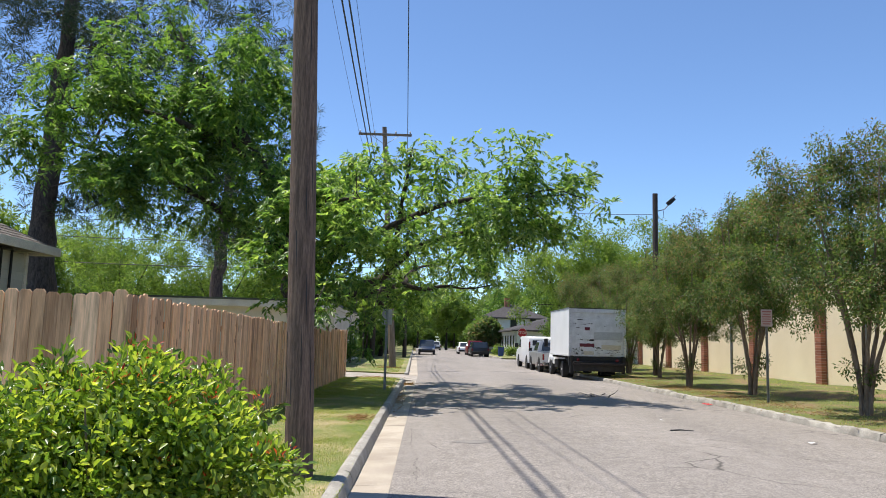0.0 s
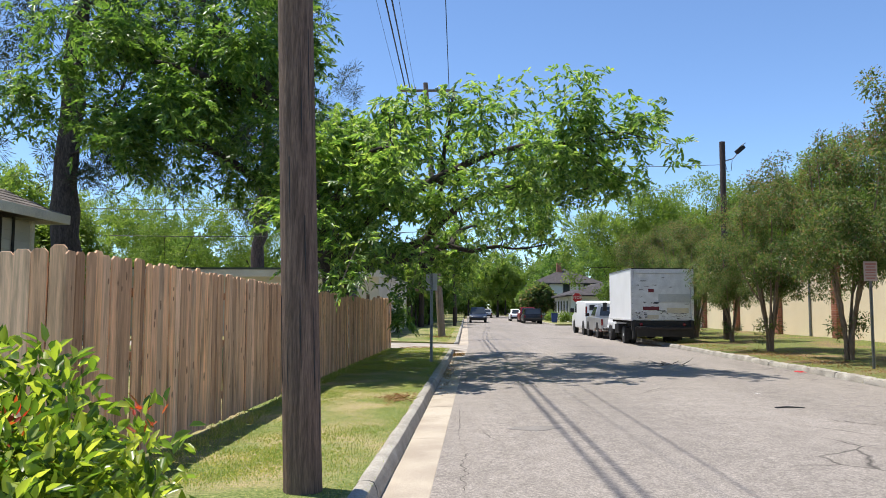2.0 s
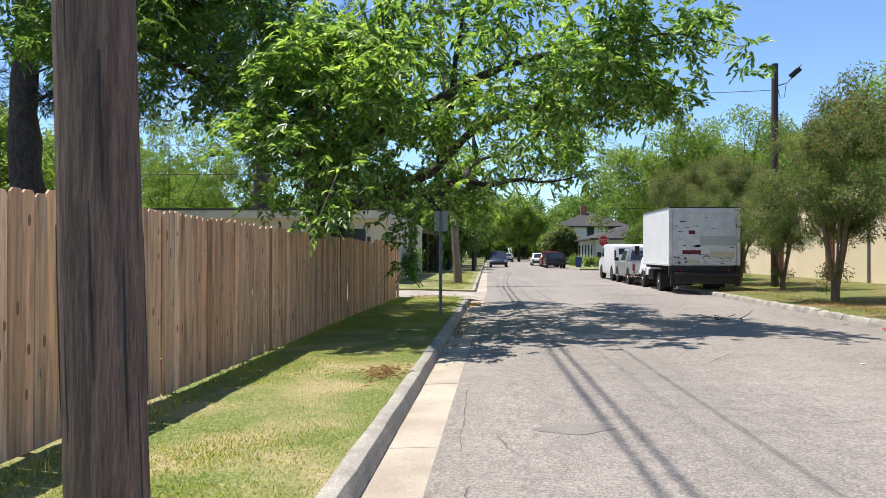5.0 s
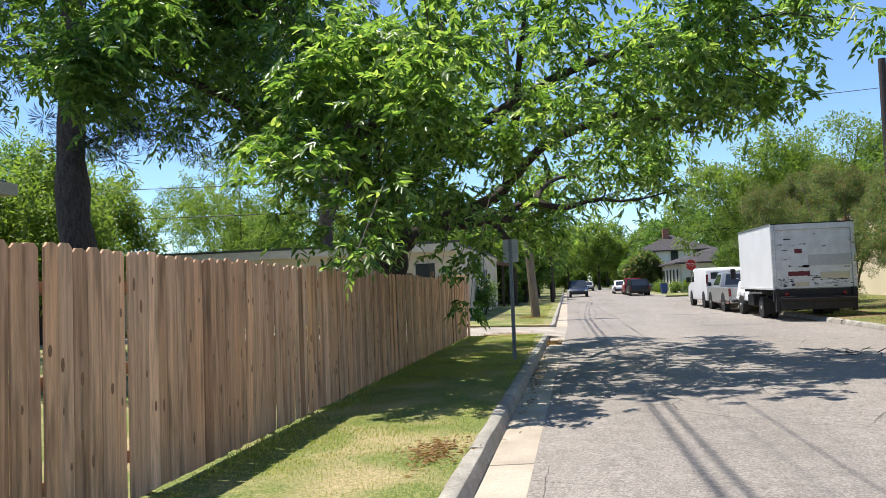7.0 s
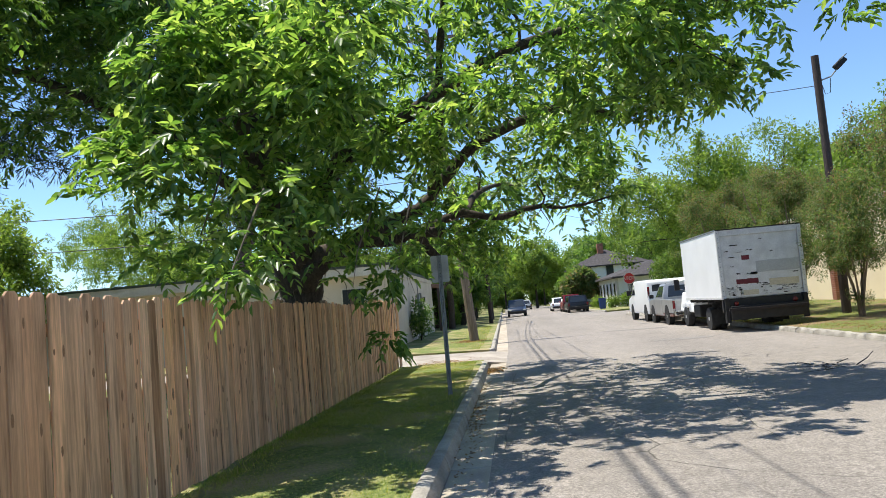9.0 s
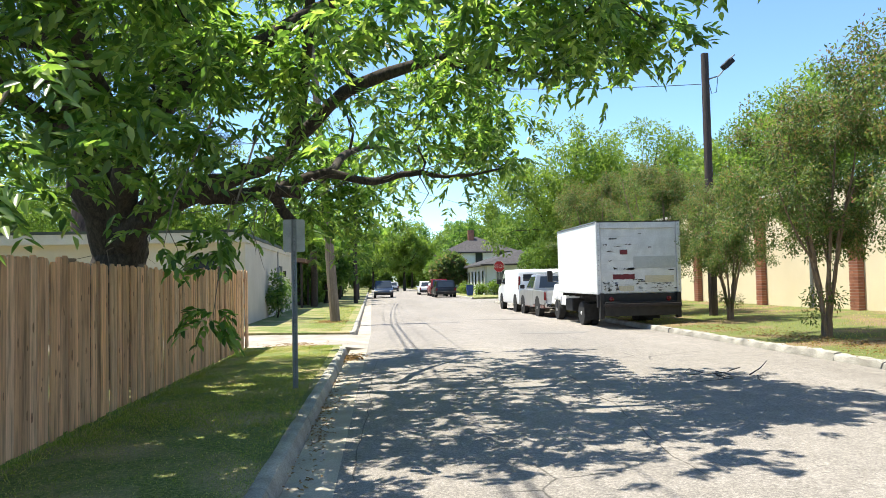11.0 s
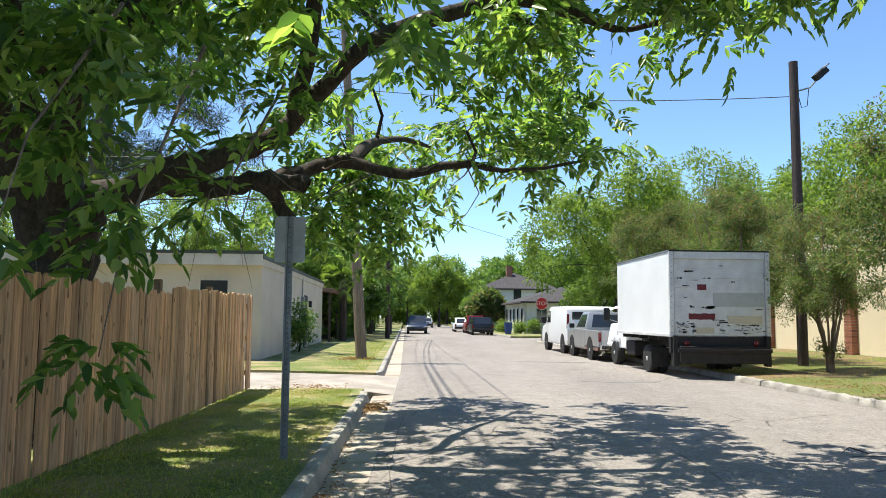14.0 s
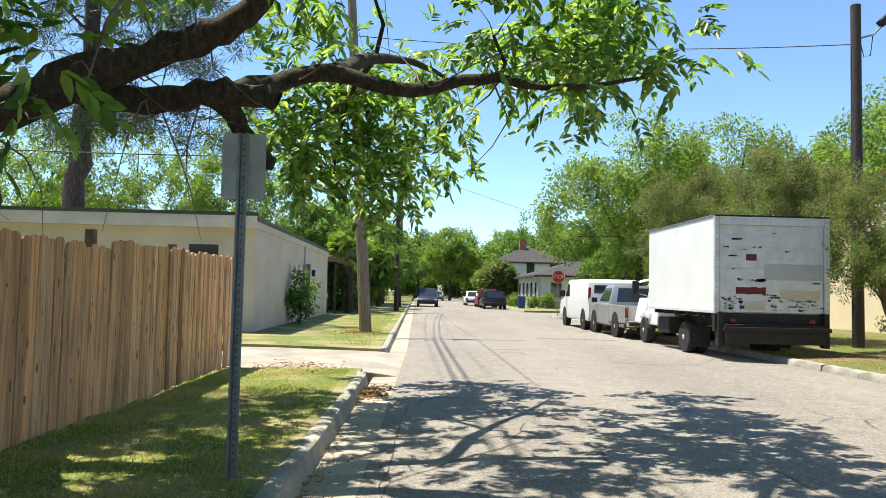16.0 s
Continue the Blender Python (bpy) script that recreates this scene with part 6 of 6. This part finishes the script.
porch = thing("carport", (0, 0, 0), "brown wooden lean-to porch beside the low building", "porch")
part("roof", Mesh().box((-4.6, 59.2, 2.95), (2.0, 5.0, 0.22), 0, 0, 7), mat("brown painted wood", (0.22, 0.13, 0.085), (0.15, 0.09, 0.06), 3, 0.8, 0.1), porch, bevel=0.02)
for y in (57.0, 61.4):
    part("post", Mesh().box((-3.85, y, 1.45), (0.12, 0.12, 2.85)), POLEDARK, porch)
part("back_wall", Mesh().box((-5.7, 59.2, 1.45), (0.15, 5.0, 2.9)), BRICK, porch)
screen = thing("green_fence", (0, 0, 0), "dark green screened fence beside the far verge", "fence")
GREENS = mat("green screen mesh", (0.02, 0.075, 0.045), (0.015, 0.05, 0.03), 6, 0.8, 0.15)
for k in range(5):
    part("screen", Mesh().box((-3.9, 63.3 + 2.4 * k, 0.95), (0.02, 2.32, 1.7)), GREENS, screen)
    part("post", Mesh().tube([(-3.9, 62.1 + 2.4 * k, 0), (-3.9, 62.1 + 2.4 * k, 1.95)], 0.03, 8), GALV, screen)

# ---- grey-beige house behind the fence; the camera sees its far corner ----
house = thing("house", (-9.55, 18.75, 0.05), "grey-beige boarded house with a brown shingled hip roof", "house")
L_, D_ = 9.2, 8.4
part("wall", Mesh().box((-L_ / 2, -D_ / 2, 1.62), (L_, D_, 3.3)), SIDING, house)
bd3 = data_of("siding_board", Mesh().prism([(0.0, 0), (0.03, 0.0), (0.012, 0.21), (0.0, 0.21)], -D_, 0.0, "y"), SIDING)
for k in range(16):
    b = new("siding_board", bd3)
    b.parent = house
    b.matrix_basis = pose(0, 0, 0.02 + 0.2 * k)
part("corner_board", Mesh().box((0.0, 0.0, 1.65), (0.12, 0.12, 3.3)), TRIM, house)
zt, ov = 3.38, 0.55
e = [(ov, ov), (-L_ - ov, ov), (-L_ - ov, -D_ - ov), (ov, -D_ - ov)]
rdg = [(-L_ / 2 + 0.4, -D_ / 2), (-L_ / 2 - 0.4, -D_ / 2)]
rise, run = 2.4, L_ / 2 - 0.4 + ov
me = Mesh()
me.add([(*q, zt + 0.08) for q in e] + [(*q, zt + 0.08 + rise) for q in rdg] + [(*q, zt) for q in e], [(1, 0, 4, 5), (2, 1, 5), (3, 2, 5, 4), (0, 3, 4), (6, 7, 8, 9), (0, 1, 7, 6), (1, 2, 8, 7), (2, 3, 9, 8), (3, 0, 6, 9)])
rf = part("roof", me, SHINGLE, house)
for a_, b_ in ((0, 1), (3, 0)):
    p0, p1 = Vector((*e[a_], zt + 0.01)), Vector((*e[b_], zt + 0.01))
    part("fascia", Mesh().box((p0 + p1) / 2, ((p1 - p0).length + 0.06, 0.05, 0.2), math.degrees(math.atan2(p1.y - p0.y, p1.x - p0.x))), TRIM, rf)
rs = random.Random(12)
sh = [data_of("shingle", Mesh().box((0, 0, 0), (0.2, 0.30 + 0.02 * k, 0.012)), SHINGLE) for k in range(3)]
tilt = math.degrees(math.atan2(rise, run))
for row in range(22):
    f = (row + 0.35) / 24
    y = ov - 0.18 - f * (D_ / 2 + ov)
    for col in range(13):
        if y < -4.6:
            break
        s = new("shingle", sh[rs.randrange(3)])
        s.parent = rf
        s.matrix_basis = pose(ov - f * run, y - (0.16 if row % 2 else 0), zt + 0.094 + f * rise, 0, tilt - 2.5, 0)
        y -= 0.33
for y in (-0.75, -1.2):
    part("downpipe", Mesh().tube([(0.07, y, 0.1), (0.07, y, 3.3)], 0.03, 8), BLACKMET, house)

# ---- white houses at the far corner ----
def white_house(loc, W, D, H, rise, label, storeys, chimney):
    h = thing("white_house", loc, label, "house")
    part("wall", Mesh().box((W / 2, D / 2, H / 2), (W, D, H)), WHITEWALL, h)
    o = 0.5
    c = [(-o, -o), (W + o, -o), (W + o, D + o), (-o, D + o)]
    r = [(W / 2, W / 2), (W / 2, max(W / 2 + 0.5, D - W / 2))]
    me = Mesh().add([(*q, H) for q in c] + [(*q, H + rise) for q in r] + [(*q, H - 0.15) for q in c], [(0, 1, 4), (1, 2, 5, 4), (2, 3, 5), (3, 0, 4, 5), (6, 9, 8, 7), (0, 6, 7, 1), (1, 7, 8, 2), (2, 8, 9, 3), (3, 9, 6, 0)])
    rf = part("roof", me, DARKROOF, h)
    if chimney:
        part("chimney", Mesh().box((W * 0.42, W * 0.4, H + rise * 0.9), (0.75, 0.75, 2.0)), BRICK, rf)
    for s in range(storeys):
        z = 1.6 + s * 2.6
        n = int(D // 2.6)
        for k in range(n):
            w_ = part("window", Mesh().box((-0.02, 1.5 + 2.6 * k, z), (0.1, 1.1, 1.5)), TRIM, h)
            part("pane", Mesh().box((-0.075, 1.5 + 2.6 * k, z), (0.03, 0.9, 1.3)), GLASS, w_)
        for k in range(int(W // 2.8)):
            w_ = part("window", Mesh().box((1.5 + 2.8 * k, -0.02, z), (1.1, 0.1, 1.5)), TRIM, h)
            part("pane", Mesh().box((1.5 + 2.8 * k, -0.075, z), (0.9, 0.03, 1.3)), GLASS, w_)
    for k in range(4):
        part("step", Mesh().box((1.4, -0.5 - 0.28 * k, 0.5 - 0.14 * k), (1.3, 0.3, 0.16)), DRIVE, h)
    for x in (-0.02, W + 0.02):
        part("corner_board", Mesh().box((x, -0.02, H / 2), (0.25, 0.2, H)), TRIM, h)
    return h


white_house((11.1, 84, 0.1), 8.5, 16, 2.9, 1.5, "white one-storey boarded house at the corner", 1, False)
white_house((9.6, 108, 0.1), 9.0, 12, 5.0, 2.2, "white two-storey house with a dark hip roof and chimney", 2, True)
for k, (x, y, s) in enumerate([(10.4, 83, 0.5), (11.6, 82.4, 0.6), (9.9, 88, 0.5), (9.9, 92, 0.55)]):
    broad_tree((x, y, 0.1), [((0, 0, s), (s, s, s))], 40, 40, 0.14, LEAFBG, "low round shrub before the white house", 140 + k, 0.03, 0.2, "garden_shrub")

# ---- grass, fallen leaves and litter ----
def verge_z(x):
    pts = [(-2.9, 0.0), (-1.8, 0.03), (-0.69, 0.035)] if x < 4 else [(8.48, 0.07), (9.5, 0.1), (12.0, 0.17), (15.9, 0.28)]
    return float(np.interp(x, [a for a, b in pts], [b for a, b in pts]))


def grass(name, x0, x1, y0, y1, n, h0, h1, label, seed, material=GRASS):
    rng = np.random.default_rng(seed)
    x, y = rng.uniform(x0, x1, n * 2), rng.uniform(y0, y1, n * 2)
    keep = np.array([noise.noise(Vector((a * 1.3, b * 1.3, 0.0))) + 0.5 * noise.noise(Vector((a * 5, b * 5, 3.0))) > -0.42 + 0.8 * (q - 0.5) for a, b, q in zip(x, y, rng.random(n * 2))])
    x, y = x[keep][:n], y[keep][:n]
    z = np.array([verge_z(a) for a in x]) - 0.012
    pos = np.stack([x, y, z], 1)
    way = rng.normal(size=pos.shape) * 0.75 + np.array((0, 0, 0.7))
    way[:, 2] = np.abs(way[:, 2]) + 0.15
    face = rng.normal(size=pos.shape)
    m = len(pos)
    ob = leaf_mesh(name, pos, way, face, rng.uniform(h0, h1, m), rng.uniform(0.005, 0.011, m), material, None, 0.1)
    tagged(ob, label, "grass", kind="stuff")


grass("verge_grass", -2.93, -0.68, 5.0, 20.0, 140000, 0.014, 0.036, "short green and straw-coloured lawn grass", 1)
grass("verge_grass", -2.7, -0.68, 20.0, 30.2, 70000, 0.018, 0.045, "shaded green lawn grass by the sign post", 2)
grass("fence_grass", -2.95, -2.62, 8.0, 30.0, 6000, 0.04, 0.13, "longer grass along the foot of the fence", 3)
grass("kerb_grass", 8.5, 15.6, 11.0, 48.0, 32000, 0.03, 0.085, "thin grass under the street trees", 4)
grass("far_grass", -4.0, -0.72, 35.0, 58.0, 22000, 0.05, 0.13, "rough grass before the low building", 5)


def litter(name, x0, x1, y0, y1, n, label, seed, size=0.05, z0=None):
    rng = np.random.default_rng(seed)
    x, y = rng.normal((x0 + x1) / 2, (x1 - x0) / 4, n), rng.normal((y0 + y1) / 2, (y1 - y0) / 4, n)
    z = np.array([verge_z(a) for a in x]) + 0.012 + rng.uniform(0, 0.02, n) if z0 is None else np.full(n, z0) + rng.uniform(0, 0.012, n)
    pos = np.stack([x, y, z], 1)
    way = rng.normal(size=pos.shape) * np.array((1, 1, 0.12))
    face = rng.normal(size=pos.shape) * 0.3 + np.array((0, 0, 1.0))
    ob = leaf_mesh(name, pos, way, face, rng.uniform(0.6, 1.3, n) * size, rng.uniform(0.3, 0.6, n) * size, DEADLEAF, None, 0.3)
    tagged(ob, label, "fallen leaves", kind="stuff")


litter("fallen_leaves", -1.25, -0.75, 13.9, 15.0, 300, "brown fallen leaves on the lawn edge", 1, 0.06)
litter("gutter_leaves", -0.52, -0.2, 17.0, 26.0, 420, "brown leaf litter lying in the gutter", 2, 0.045, -0.092)
litter("kerb_leaves", 8.6, 10.2, 14.0, 34.0, 2600, "brown leaf litter along the broken kerb", 3, 0.055)
litter("driveway_leaves", -0.5, 0.0, 27.6, 28.9, 320, "brown leaf litter heaped in the gutter by the driveway", 4, 0.08, -0.085)
litter("apron_leaves", -2.4, -0.8, 29.6, 31.4, 300, "scattered brown leaves where the lawn meets the driveway", 6, 0.06, 0.03)
litter("root_leaves", -1.9, -0.7, 39.6, 41.8, 420, "dry brown litter round the leaning pole", 5, 0.08, 0.06)
twg = thing("fallen_twig", (5.55, 22.9, -0.015), "dark broken twig lying on the asphalt", "twig")
r = random.Random(4)
for k in range(9):
    x, y = r.gauss(0, 0.35), r.gauss(0, 0.25)
    part("stick", Mesh().tube([(x, y, 0.01), (x + r.gauss(0, 0.14), y + r.gauss(0, 0.1), 0.04 + 0.06 * r.random()), (x + r.gauss(0, 0.3), y + r.gauss(0, 0.16), 0.012)], [0.008, 0.006, 0.003], 5), DARKIN, twg)
part("branch_end", Mesh().tube([(0.3, 0.1, 0.01), (0.5, 0.15, 0.1), (0.62, 0.18, 0.2)], [0.012, 0.009, 0.005], 5), DARKIN, twg)
for nm, x, y, s, m, lab, cat in (("paper_scrap", 6.6, 12.6, 0.09, SIGNWHITE, "crumpled white paper scrap on the asphalt", "litter"), ("red_wrapper", 8.1, 21.0, 0.16, SIGNRED, "crushed red wrapper lying in the gutter", "litter"),
                                 ("paper_scrap", 5.2, 16.0, 0.05, SIGNWHITE, "small white paper scrap on the asphalt", "litter")):
    me = Mesh()
    r = random.Random(int(x * 10))
    for i in range(4):
        for j in range(4):
            me.v.append(((i - 1.5) * s * 0.5 + r.gauss(0, s * 0.08), (j - 1.5) * s * 0.35 + r.gauss(0, s * 0.08), 0.004 + r.random() * s * 0.25))
    for i in range(3):
        for j in range(3):
            a = i * 4 + j
            me.f.append((a, a + 1, a + 5, a + 4))
    ob = tagged(part(nm, me, m), lab, cat)
    ob.location = (x, y, -0.035 if x > 7 else -0.01)
stk = part("stick", Mesh().tube([(0, 0, 0.012), (0.2, 0.05, 0.02), (0.45, 0.02, 0.012)], [0.012, 0.014, 0.006], 6), DARKIN)
tagged(stk, "thin dark stick lying on the asphalt", "twig")
stk.location = (4.7, 14.0, -0.01)
